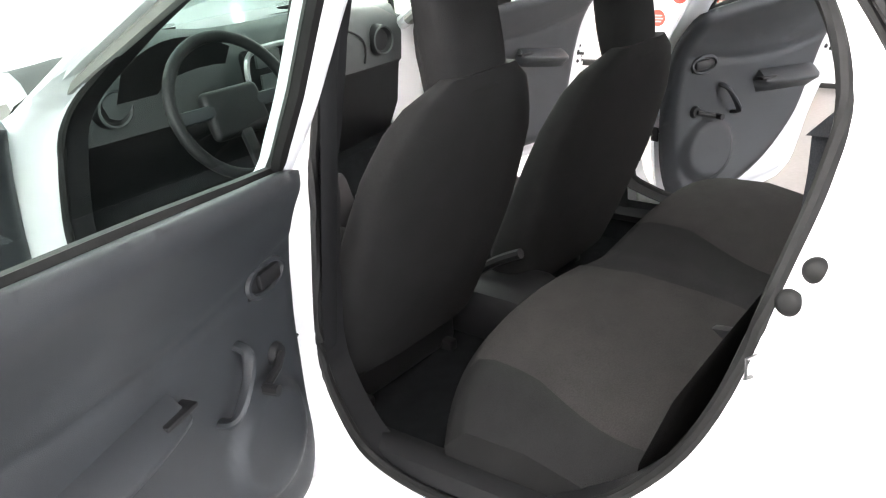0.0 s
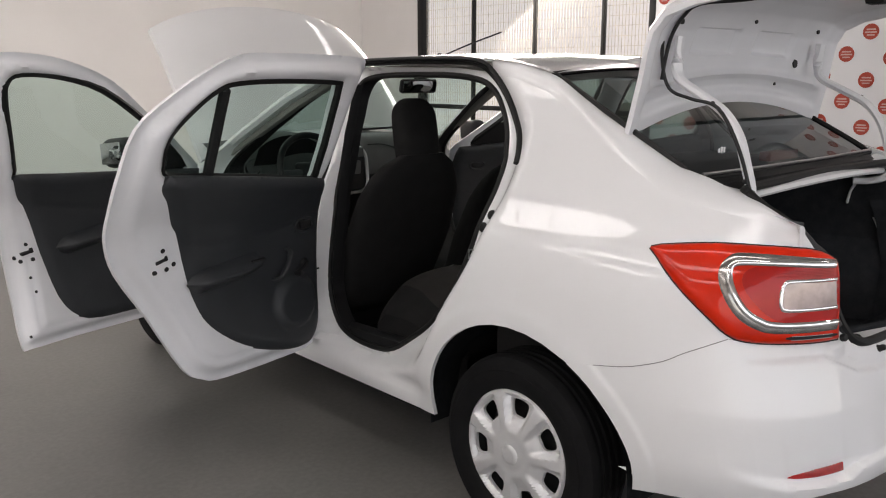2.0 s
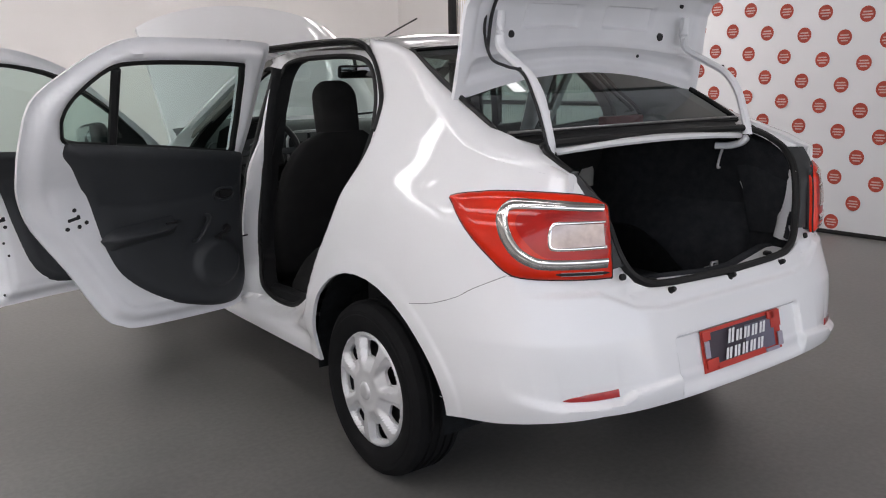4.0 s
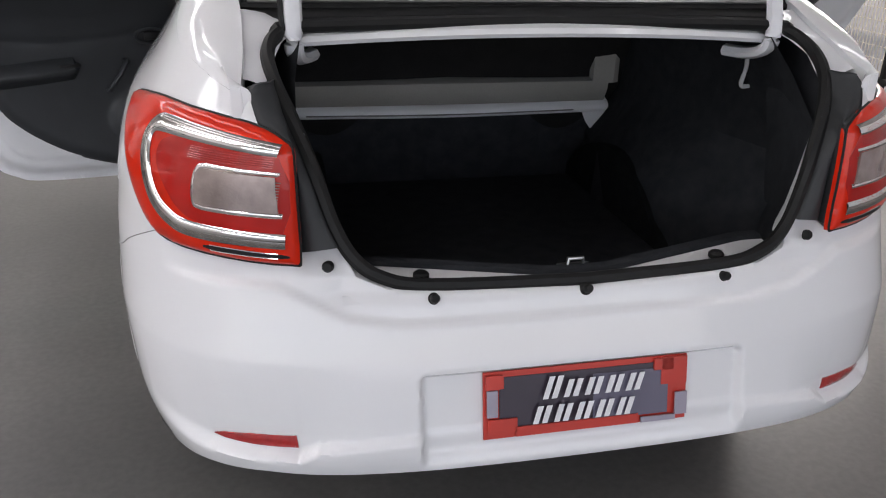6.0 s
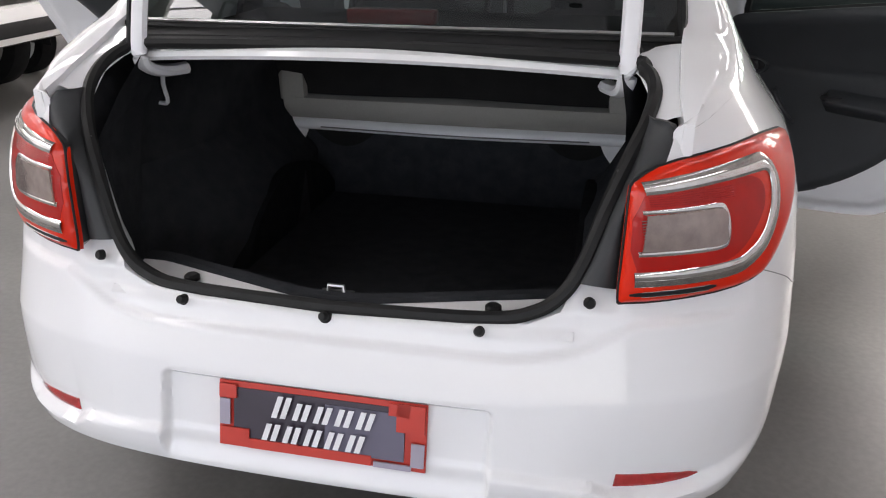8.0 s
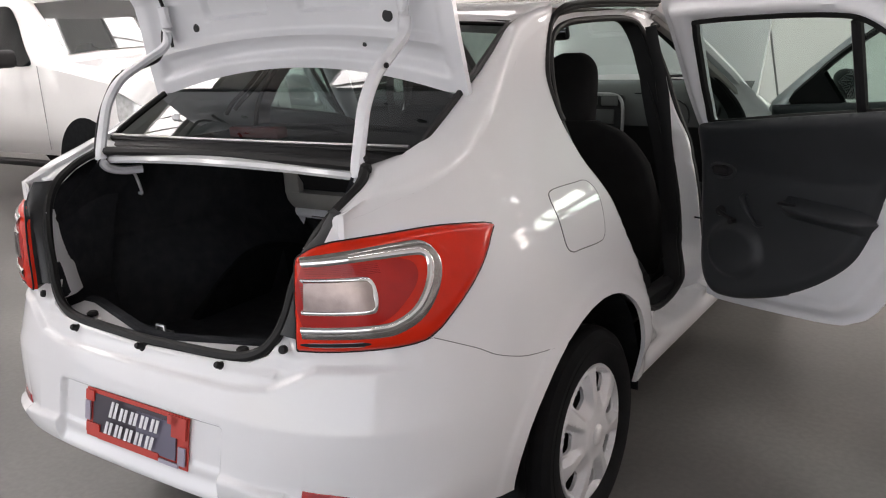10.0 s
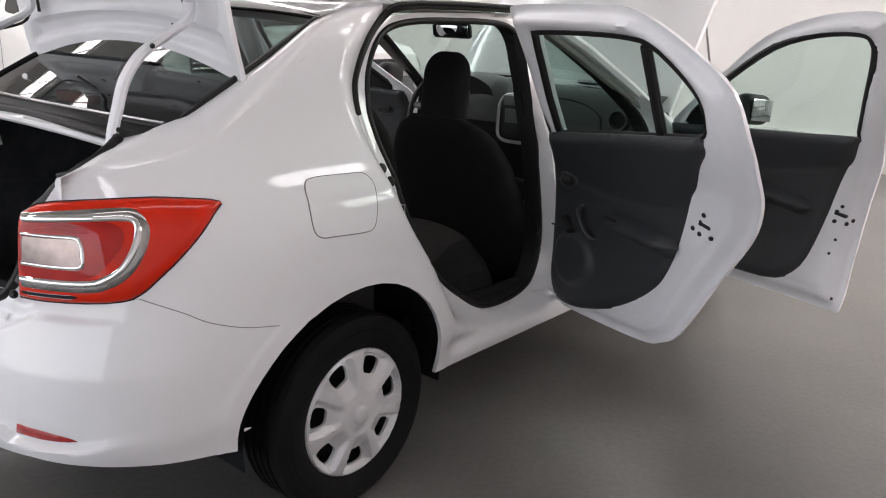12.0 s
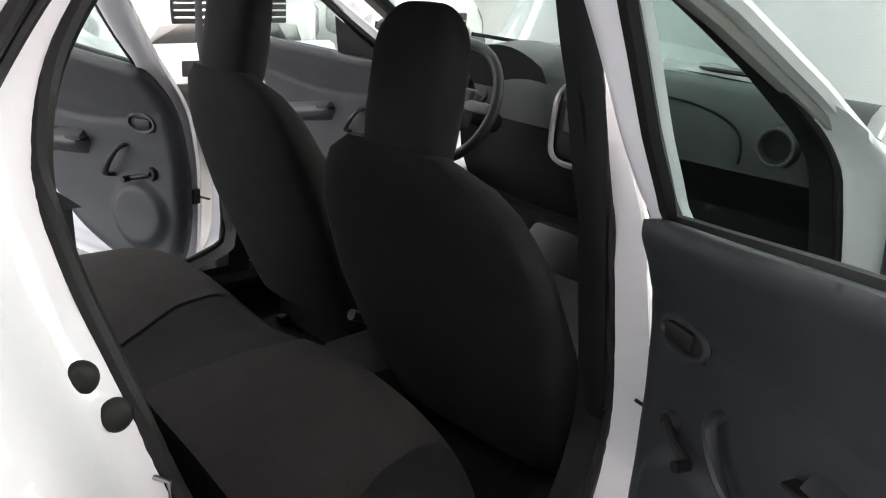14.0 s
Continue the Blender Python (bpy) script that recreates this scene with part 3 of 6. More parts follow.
# rear bumper
bump_outline = (list(SEAM) + lamp_s([(-.735, .798), (-.85, .790), (-.955, .787)]) + [(-1.004, .803), (-1.012, .808), (-1.054, .815), (-1.066, .812), (-1.080, .795), (-1.105, .762), (-1.165, .739), (-1.275, .730), (-S0, .724),
                              (-S0, .412), (-1.40, .413), (-1.15, .417), (-.93, .416), (-.75, .397), (-.6, .372), (-.43, .352)] + list(reversed(arch(ARCH_C[0], 120, 178, 10))))
vb, fb = sheet(bump_outline, [], .0056)
B3 = bumper_skin(vb)
# the corners between lamp and boot lean forwards
lean = np.clip((B3[:, 2] - .760) / .05, 0, 1) * np.clip((.530 - B3[:, 0]) / .03, 0, 1) * (B3[:, 1] < -.6)
B3[:, 1] += .034 * lean ** 1.3
allv, allf = [], []
for sg in (1, -1):
    v, f = mirrored(B3, fb, sg)
    n = sum(len(a) for a in allv)
    allv.append(v)
    allf += [tuple(k + n for k in t) for t in f]
bm = bm_of(np.concatenate(allv), allf)
bmesh.ops.remove_doubles(bm, verts=[v for v in bm.verts if abs(v.co.x) < .002], dist=.004)
flange(bm, near_arch, [lambda c: (-.014 * np.sign(c.x), 0, 0)])
flange(bm, lambda c: c.z < .415 and not near_arch(c), [lambda c: (-.03 * np.sign(c.x) if c.y > -.5 else 0, .03 if c.y < -.5 else 0, .0), lambda c: (-.1 * np.sign(c.x) if c.y > -.5 else 0, .15 if c.y < -.5 else 0, .02)])
flange(bm, lambda c: c.z > .715 and abs(c.x) < .50 and c.y < -.6, [lambda c: (0, .010, .002), lambda c: (-.006 * np.sign(c.x) * (.36 < abs(c.x) and c.z < .77), .022 * (.36 < abs(c.x) and c.z < .77), -.002)])
part("rear_bumper", bm, PAINT, car, fix=False, angle=50)
for sg in (1, -1):
    bm = bmesh.new()
    pts = [body(np.array([a, b]), -.0005) * [sg, 1, 1] for a, b in SEAM]
    tube(bm, pts, .0010, 6)
    part("bumper_seam", bm, GAP, car)

# shoulders of the quarter panels, inwards to the boot gutter and the rear window
for sg in (1, -1):
    bm = bmesh.new()
    rows = []
    for y, (s, z) in zip(SHOULDER_Y, side_top):
        p = skin(np.array([s, z])) * [sg, 1, 1]
        p0 = skin(np.array([s, z - .03])) * [sg, 1, 1]
        xin = float(np.interp(y, [-.72, -.66, -.60, -.47, -.40, -.1, .15, .40], [.588, .584, .58, .58, .585, .575, .535, .50])) * sg
        drop = .026 * min(max((-.46 - y) / .20, 0), 1)
        q = np.array([xin, y, sil(y) + .006 - drop])
        t = (p - p0) / np.linalg.norm(p - p0) * .035
        e = np.array([xin + .050 * sg, y, sil(y) + .008 - drop * .75])
        row = []
        for u in np.linspace(0, 1, 9):
            row.append((1 - u) ** 3 * p + 3 * (1 - u) ** 2 * u * (p + t) + 3 * (1 - u) * u * u * e + u ** 3 * q)
        rows.append(row)
    # the cut rear end of the wing, down to the lamp
    rows.insert(0, [np.array([p[0], p[1] - .002, max(p[2] - .05, 1.012)]) for p in rows[0]])
    add_grid(bm, rows)
    # its inner edge, down into the gutter
    add_grid(bm, [[r[-1] for r in rows], [r[-1] + [-.003 * sg, 0, -.035] for r in rows]])
    part("quarter_shoulder", bm, PAINT, car, angle=45)

# roof with a gentle crown
rows = []
for y in np.linspace(.12, 1.30, 16):
    xe = float(np.interp(y, [.12, .40, 1.1, 1.3], [.54, .56, .565, .555]))
    ze = float(np.interp(y, [.12, .25, .40, .8, 1.15, 1.3], [1.442, 1.477, 1.492, 1.50, 1.49, 1.465]))
    rows.append([(xe * u, y - .03 * (1 - u * u) * (y < .3), ze + .022 * (1 - abs(u) ** 2.4)) for u in np.linspace(-1, 1, 25)])
bm = bmesh.new()
add_grid(bm, rows)
bmesh.ops.solidify(bm, geom=list(bm.faces), thickness=.012)
part("roof", bm, PAINT, car)
bm = bmesh.new()
add_grid(bm, [[(x * .95, y, z - .03) for x, y, z in r] for r in rows])
part("headliner", bm, LINER, car, "pale grey cloth headliner")
for sg in (1, -1):
    bm = bmesh.new()
    low = [tuple(skin(np.array([y, z]), -.006) * [sg, 1, 1]) for y, z in ((.385, 1.445), (.29, 1.37), (.205, 1.275), (.158, 1.215), (.142, 1.17))]
    path = spline([(.60 * sg, 1.14, 1.487), (.575 * sg, .75, 1.494), (.565 * sg, .46, 1.487)] + low, 6)
    tube(bm, path, .011, 8, flat=.8)
    tube(bm, [Vector(p) + Vector((-.010 * sg, .012, -.012)) for p in path[:-4]], .008, 8)
    part("door_seal", bm, RUBBER, car, "black rubber seal along the roof edge")
    bm = bmesh.new()
    for loop in (OPEN_R, OPEN_F):
        tube(bm, [(p - [d + .004, 0, 0]) * [sg, 1, 1] for p, d in zip(body(loop) + pillar_shift(loop), jamb_depth(loop[:, 1]))], .011, 8, closed=True)
    part("opening_seal", bm, RUBBER, car, "black rubber door opening seal")
    for loop in (OPEN_R, OPEN_F):
        bm = bmesh.new()
        rim = [(p - [d, 0, 0], p) for p, d in zip(body(loop) + pillar_shift(loop), jamb_depth(loop[:, 1]))]
        rim = [np.array(a) for a, _ in rim]
        add_grid(bm, [[(p - [k, 0, 0]) * [sg, 1, 1] for k in (.006, .03, .075)] for p in rim + rim[:1]])
        part("opening_lining", bm, BLACK, car, "black trim lining the door opening")

bm = bmesh.new()
tube(bm, spline([(.03, 1.30, 1.512), (.03, 1.26, 1.522), (.03, 1.10, 1.565), (.03, .90, 1.612)], 4), .0035, 6)
lathe(bm, [(0, .022), (.010, .020), (.017, .008), (.020, -.008)], pose(.03, 1.285, 1.512, 20, 0, 0), 16)
part("roof_antenna", bm, BLACK, car, "thin black roof antenna")

# quarter panel details: rubber plugs on the door jambs, striker, fuel flap
for sg in (1, -1):
    for y, z in ((.234, .998), (.258, .957)):
        p = skin(np.array([y, z])) * [sg, 1, 1]
        bm = bmesh.new()
        lathe(bm, [(.0, .008), (.010, .008), (.015, .005), (.0175, 0), (.0175, -.004)], Matrix.Translation(p) @ pose(0, 0, 0, 0, 90 * sg, 0) @ pose(0, 0, 0, 0, -14 * sg, 0), 20)
        part("jamb_plug", bm, RUBBER, car, "round black rubber plug")
    bm = bmesh.new()
    p = skin(np.array([.285, .868])) * [sg, 1, 1]
    tube(bm, [p + [-.004 * sg, .0, .014], p + [.012 * sg, .008, .014], p + [.012 * sg, .008, -.014], p + [-.004 * sg, 0, -.014]], .003, 6)
    part("striker", bm, STEEL, car, "steel door striker")
FUEL_YZ = spline([(-.125, 1.030), (0, 1.026), (.055, 1.022), (.079, 1.0), (.077, .965), (.060, .90), (.042, .874), (.01, .868), (-.10, .876), (-.148, .881), (-.172, .905), (-.171, .97), (-.160, 1.015)], 6, True)
FUEL = densify(np.array([(s_of_y(y, z), z) for y, z in FUEL_YZ]), .02)
bm = bmesh.new()
tube(bm, skin(FUEL, -.0006), .0016, 6, closed=True)
part("fuel_flap_gap", bm, GAP, car, "thin dark gap round the fuel flap")
v, f = sheet(FUEL, [], .03)
v3 = skin(v, -.0016)
mesh_ob("fuel_flap", v3, f, PAINT, car)

# tail lamps
CHROME_C = spline(lamp_s([(-.918, .985), (-.80, .994), (-.706, .996), (-.678, .990), (-.668, .970), (-.673, .945), (-.690, .910), (-.718, .872), (-.755, .847), (-.80, .836), (-.946, .833)]), 8)
RED_IN = lamp_s([(-.920, .973), (-.76, .981), (-.722, .976), (-.706, .960), (-.714, .93), (-.745, .893), (-.778, .864), (-.82, .851), (-.942, .848)])
FRAME = spline(lamp_s([(-.928, .9475), (-.84, .947), (-.806, .9455), (-.799, .938), (-.797, .915), (-.801, .888), (-.810, .881), (-.84, .879), (-.940, .879)]), 8)
CLEAR_IN = lamp_s([(-.802, .941), (-.86, .943), (-.922, .943), (-.9225, .9425), (-.934, .8845), (-.9335, .884), (-.86, .883), (-.806, .884), (-.800, .91)])
SLOT = lamp_s([(-.83, .815), (-.94, .812), (-.94, .804), (-.83, .806)])


def dome(poly, q, h, w):
    u = np.clip(edge_distance(poly, q) / w, 0, 1)
    return h * np.sqrt(1 - (1 - u) ** 2)


for sg in (1, -1):
    lamp = empty("tail_lamp", "red tail lamp with a chrome band and a clear window", "tail lamp")
    del lamp["category"]
    lamp.parent = car
    v, f = slab(LAMP_OUT, [], lambda q: body_off(q, .002 + dome(LAMP_OUT, q, .014, .03)), lambda q: body_off(q, -.01 + 0 * q[:, 0]), .0065)
    v, f = mirrored(v, f, sg)
    mesh_ob("lens", v, f, RED, lamp, "red plastic lens", angle=75)
    bm = bmesh.new()
    tube(bm, body_off(LAMP_OUT, .0015 + 0 * LAMP_OUT[:, 0]) * [sg, 1, 1], .0026, 6, closed=True)
    part("lens_gasket", bm, RUBBER, lamp, "thin dark gap round the lens")
    for nm, poly, mt, lift in (("inner_lens", RED_IN, RED_DARK, .0010), ("clear_window", CLEAR_IN, CLEAR, .0050), ("slot", SLOT, BLACK, .0006)):
        poly = densify(spline(poly, 3, True), .004)
        v, f = slab(poly, [], lambda q: body_off(q, .002 + dome(LAMP_OUT, q, .014, .03) + lift), lambda q: body_off(q, dome(LAMP_OUT, q, .014, .03) - .002), .0055)
        v, f = mirrored(v, f, sg)
        mesh_ob(nm, v, f, mt, lamp, angle=40)
    # rounded chrome strips swept along their middle lines
    for nm, line, half, high in (("chrome_band", CHROME_C, (.0085, .019, .0135), .005), ("window_frame", FRAME, (.0042, .0090, .0060), .005)):
        step = np.gradient(line, axis=0)
        side = np.stack([-step[:, 1], step[:, 0]], -1) / np.linalg.norm(step, axis=1, keepdims=True)
        hw = np.interp(np.linspace(0, 1, len(line)), [0, .42, 1], half)
        rows = []
        for w in np.linspace(-1, 1, 9):
            q = line + side * (w * hw)[:, None]
            rows.append(body_off(q, dome(LAMP_OUT, line, .014, .03) + .0005 + high * math.sqrt(max(0, 1 - w * w))) * [sg, 1, 1])
        bm = bmesh.new()
        add_grid(bm, rows)
        wide = nm == "chrome_band"
        part("dim_chrome_band" if wide else nm, bm, DIM_CHROME if wide else CHROME, lamp, "chrome band with its dark reflection as grey colour" if wide else "chrome strip", angle=60)
        if wide:
            # bright chrome strip along the inner edge of the dimmed band
            for k, thin in ((-.50, .0085),):
                mid = line + side * (hw * k)[:, None]
                bm = bmesh.new()
                add_grid(bm, [body_off(mid + side * (w * thin), dome(LAMP_OUT, line, .014, .03) + .0035 + .0045 * math.sqrt(max(0, 1 - w * w))) * [sg, 1, 1] for w in np.linspace(-1, 1, 7)])
                part(nm, bm, CHROME, lamp, "chrome strip", angle=60)
    # fine ribs moulded in the lenses and a bright edge round the slot
    for nm, levels, a, b, mt in (("lens_rib", np.arange(.9565, .974, .0034), -.775, -.915, REFLECTOR), ("window_rib", np.arange(.8935, .938, .0046), -.815, -.920, CLEAR)):
        bm = bmesh.new()
        for z in levels:
            q = np.array(lamp_s(zip(np.linspace(a, b - .012 * (z < .95), 14), np.full(14, z))))
            tube(bm, body_off(q, .0034 + (.0026 if nm == "window_rib" else 0) + dome(LAMP_OUT, q, .014, .03)) * [sg, 1, 1], .0009, 5)
        part(nm, bm, mt, lamp)
    bm = bmesh.new()
    for z0, z1 in ((.8155, .8125), (.8055, .8035)):
        q = np.array(lamp_s(zip(np.linspace(-.83, -.935, 10), np.linspace(z0, z1, 10))))
        tube(bm, body_off(q, .0030 + dome(LAMP_OUT, q, .014, .03)) * [sg, 1, 1], .0010, 5)
    part("slot_edge", bm, CHROME, lamp)

# reflectors in the bumper
REFL = densify(np.array([(-.805, .4600), (-.84, .4720), (-.90, .4810), (-.996, .4880), (-.997, .4620), (-.90, .4580), (-.83, .4575)]), .01)


for sg in (1, -1):
    v, f = slab(REFL, [], lambda q: body_off(q, .003 - undercut(q) + dome(REFL, q, .002, .006)), lambda q: body_off(q, -.006 - undercut(q)), .012)
    v, f = mirrored(v, f, sg)
    mesh_ob("reflector", v, f, REFLECTOR, car, "red bumper reflector", angle=40)

# wheels
def wheel(sg, y):
    w = empty("wheel", "black tyre on a steel wheel with a silver cover", "wheel")
    del w["category"]
    w.parent = car
    m = pose(.745 * sg, y, .305, 0, 90 * sg, 0)
    bm = bmesh.new()
    prof = [(.195, -.09), (.235, -.098), (.275, -.095), (.297, -.08), (.305, -.06)]
    for k in (-.045, -.015, .015, .045):
        prof += [(.3055, k - .010), (.298, k - .008), (.298, k + .008), (.3055, k + .010)] if abs(k) < .05 else []
    prof += [(.305, .06), (.297, .08), (.275, .095), (.262, .0955), (.260, .0975), (.235, .098), (.205, .086), (.195, .075)]
    lathe(bm, prof, m, 64)
    part("tyre", bm, TYRE, w, "black rubber tyre", angle=30)
    bm = bmesh.new()
    lathe(bm, [(.0, .03), (.10, .03), (.17, .0), (.197, .06), (.203, .078)], m, 40)
    part("rim", bm, BLACK, w, "black steel wheel")
    # cover with seven openings between broad blades
    N, turn = 7, (math.pi - .449 if sg > 0 else -.1)
    circ = [(.202 * math.cos(a), .202 * math.sin(a)) for a in np.linspace(0, 2 * math.pi, 84, endpoint=False)]
    holes = []
    for k in range(N):
        c = 2 * math.pi * k / N + turn
        h = [(.172, -.17), (.175, 0), (.172, .17), (.150, .21), (.124, .17), (.120, 0), (.124, -.17), (.150, -.21)]
        holes.append(spline([(r * math.cos(c + a), r * math.sin(c + a)) for r, a in h], 3, True))

    def face(q):
        r = np.hypot(q[:, 0], q[:, 1])
        a = np.arctan2(q[:, 1], q[:, 0]) - turn
        a = (a + math.pi / N) % (2 * math.pi / N) - math.pi / N
        z = np.interp(r, [0, .03, .05, .10, .16, .185, .197, .203], [.104, .104, .101, .101, .096, .091, .086, .074])
        # sunken bays between the blades
        side = np.clip((.34 - np.abs(a)) * r / .012, 0, 1)
        ends = np.clip((r - .072) / .045, 0, 1) * np.clip((.190 - r) / .010, 0, 1)
        return np.stack([q[:, 0], q[:, 1], z - .020 * side * ends], -1)
    v, f = slab(circ, holes, face, lambda q: face(q) - [0, 0, .010], .0065)
    bm = bm_of(v, f)
    bmesh.ops.transform(bm, matrix=m, verts=bm.verts)
    part("wheel_cover", bm, HUBCAP, w, "silver plastic wheel cover with seven openings", angle=35)
    bm = bmesh.new()
    lathe(bm, [(.0, .112), (.018, .112), (.028, .109), (.033, .102)], m, 28)
    part("centre_cap", bm, HUBCAP, w)
    # liner of the wheel arch
    bm = bmesh.new()
    for r0, r1 in ((.402, .402),):
        rows = [[(x * sg, y + r0 * math.cos(a), .33 + r0 * math.sin(a)) for x in (.40, .60, .815)] for a in np.linspace(-.15, math.pi + .15, 30)]
        add_grid(bm, rows)
    add_grid(bm, [[(.40 * sg, y + r * math.cos(a), .33 + r * math.sin(a)) for r in (.0, .2, .402)] for a in np.linspace(-.15, math.pi + .15, 30)])
    part("arch_liner", bm, CARPET, car, "black felt wheel arch liner")


for sg in (1, -1):
    wheel(sg, 0.0)
    wheel(sg, 2.634)
bm = bmesh.new()
rbox(bm, (1.54, 1.75, .04), pose(0, 1.32, .287), .01)
rbox(bm, (.96, 3.7, .06), pose(0, 1.5, .262), .02)
part("underbody", bm, CARPET, car)
bm = bmesh.new()
rbox(bm, (1.1, .06, .26), pose(0, -.68, .56), .01)
rbox(bm, (.96, .42, .04), pose(0, -.46, .41), .01)
part("rear_underbody", bm, CARPET, car)

# boot
STRIP = spline([(0, -.800, .730), (.28, -.793, .737), (.37, -.785, .755), (.418, -.772, .79), (.450, -.755, .85), (.475, -.738, .93), (.505, -.705, 1.01), (.530, -.655, 1.066), (.540, -.590, 1.104),
                (.520, -.538, 1.130), (.465, -.515, 1.142), (0, -.505, 1.150)], 5)
loop = np.concatenate([STRIP, (STRIP * [-1, 1, 1])[::-1][1:-1]])
bm = bmesh.new()
tube(bm, loop, .013, 8, closed=True)
part("boot_seal", bm, RUBBER, car, "black rubber boot seal")
for sg in (1, -1):
    # painted gutter between the shoulder and the seal
    bm = bmesh.new()
    rows = []
    for y in np.linspace(-.668, -.44, 16):
        k = np.interp(y, [-.72, -.655, -.590, -.538, -.50], [1.0, 1.066, 1.104, 1.130, 1.142])
        xs = np.interp(y, [-.72, -.655, -.590, -.538, -.50], [.505, .530, .540, .520, .48])
        xin = float(np.interp(y, [-.72, -.66, -.60, -.47, -.40], [.588, .584, .58, .58, .585]))
        c = sil(y) - .006 - .026 * min(max((-.46 - y) / .20, 0), 1)
        rows.append([((xin + .006 + (xs - .016 - xin) * u) * sg, y, c + .0015 + (k - .010 - c) * u ** 1.6) for u in np.linspace(0, 1, 9)])
    add_grid(bm, rows)
    part("boot_gutter", bm, PAINT, car)
    # carpeted side lining from the seal forwards
    bm = bmesh.new()
    side_strip = [k for k in STRIP if .77 < k[2] < 1.125 and k[0] > .40]
    add_grid(bm, [[((k[0] + dx) * sg, k[1] + dy, k[2] - dz) for dx, dy, dz in ((.006, .004, 0), (.014, .03, .003), (.03 + max(0, .50 - k[0]) * .8, .12, .01), (.05 + max(0, .50 - k[0]), .26, .02))] for k in side_strip])
    part("boot_side_lining", bm, BOOT_CARPET, car, "dark carpet lining beside the boot opening")
    # dark plastic filler between lamp and seal
    bm = bmesh.new()
    outer = spline(np.array([body_off(np.array([q]), np.array([.001]))[0] for q in ((-1.003, .800), (-.997, .861), (-.986, .925), (-.970, .975), (-.958, .994), (-.925, 1.008), (-.895, 1.014))]), 4)
    outer = np.concatenate([outer, [(.583, -.714, 1.044), (.579, -.700, 1.064), (.574, -.693, 1.071)]])
    rows = []
    for i, a in enumerate(outer):
        u = i / (len(outer) - 1)
        # depth of the step beside the lens, which dies out towards the top
        deep = .030 * (1 - min(max(a[2] - .93, 0) / .10, 1))
        z = min(a[2] + .012, 1.064)
        k = STRIP[np.argmin(np.abs(STRIP[:40, 2] - z))] + [.012, -.010, 0]
        k = k * (1 - u ** 6) + np.array([.540, -.692, 1.078]) * u ** 6
        b = a + [-.002, deep, 0]
        mid = [b + (k - b) * w + np.array([.3, -.9, .3]) * .012 * math.sin(math.pi * w) for w in (.12, .35, .65, .9)]
        rows.append([p * np.array([sg, 1, 1]) for p in [a + [.004, .006 + deep, -.004], a, b] + mid + [k, k + [-.008, .025, 0]]])
    rows.append([p + np.array([0, .03, -.004]) for p in rows[-1]])
    add_grid(bm, rows)
    part("lamp_filler", bm, FILLER, car, "matt black plastic filler beside the tail lamp", angle=60)
    # round plugs and rubber pegs
    for (x, y, z), r, rot in (((.294, -.756, .741), .015, (0, 0, 0)), (tuple(body([-1.052, .784], 0) + [0, .010, 0]), .010, (75, 0, 20 * sg))):
        bm = bmesh.new()
        lathe(bm, [(0, .006), (r * .7, .006), (r, .002), (r, -.006)], pose(x * sg, y, z, *rot), 18)
        part("rubber_plug", bm, RUBBER, car)
for x, y in ((-.282, -.812), (0, -.818), (.280, -.811)):
    bm = bmesh.new()
    lathe(bm, [(0, .020), (.006, .020), (.0085, .015), (.0085, .004), (.012, .0), (.012, -.01)], pose(x, y, .719, 62, 0, 0), 16)
    part("rubber_peg", bm, RUBBER, car, "small black rubber buffer on the bumper")
bm = bmesh.new()
edge = lambda x: -.786 + .100 * min(max(abs(x) - .06, 0) / .33, 1)
add_grid(bm, [[(x, y if k == 0 else edge(x) + y, z) for x in np.linspace(-.44, .44, 45)] for k, y, z in ((0, -.806, .716), (0, -.795, .728), (1, -.002, .734), (1, .004, .735), (1, .006, .60))])
part("boot_sill", bm, PAINT, car, "white painted boot sill")
bm = bmesh.new()
rbox(bm, (.064, .030, .012), pose(0, -.757, .734), .003)
tube(bm, [(-.016, -.757, .732), (-.014, -.757, .753), (.014, -.757, .753), (.016, -.757, .732)], .0045, 8, up=(0, 1, 0))
part("boot_striker", bm, STEEL, car, "zinc boot lock striker")
bm = bmesh.new()
add_grid(bm, [[(x, edge(x) + u, .735 + (.007 if 0 < u < .04 else 0) - max(0, u - .03) * 3.5) for x in np.linspace(-.44, .44, 41)] for u in (0, .008, .03, .06, .10)])
part("sill_carpet", bm, BOOT_CARPET, car)
bm = bmesh.new()
add_grid(bm, [[(x, y, .56) for x in (-.56, 0, .56)] for y in (-.75, -.2, .30)])
for sg in (1, -1):
    # sides, drawn in over the wheel arches and the strut towers
    add_grid(bm, [[(sg * a, -.735 + max(0, z - .94) * 1.1, z), (sg * b, -.50, z), (sg * c, -.28, z), (sg * e, .08, z), (sg * (e + .05), .30, z)] for z, a, b, c, e in
                  ((.50, .47, .54, .41, .395), (.70, .485, .56, .42, .40), (.76, .49, .58, .47, .45), (.85, .50, .60, .55, .50), (.98, .50, .56, .56, .505), (1.06, .495, .52, .54, .482), (1.12, .48, .49, .52, .480))])
add_grid(bm, [[(x, y, z) for x in (-.56, 0, .56)] for y, z in ((-.50, 1.128), (-.40, 1.126), (.30, 1.120))])
add_grid(bm, [[(x, y, z) for x in (-.56, 0, .56)] for y, z in ((.30, .50), (.312, .78))])
part("boot_lining", bm, BOOT_CARPET, car, "black carpet boot lining", angle=30)
bm = bmesh.new()
tube(bm, [(.556, -.525, .82), (.560, -.46, .935)], .0026, 6)
part("lining_clip", bm, PAINT_IN, car)
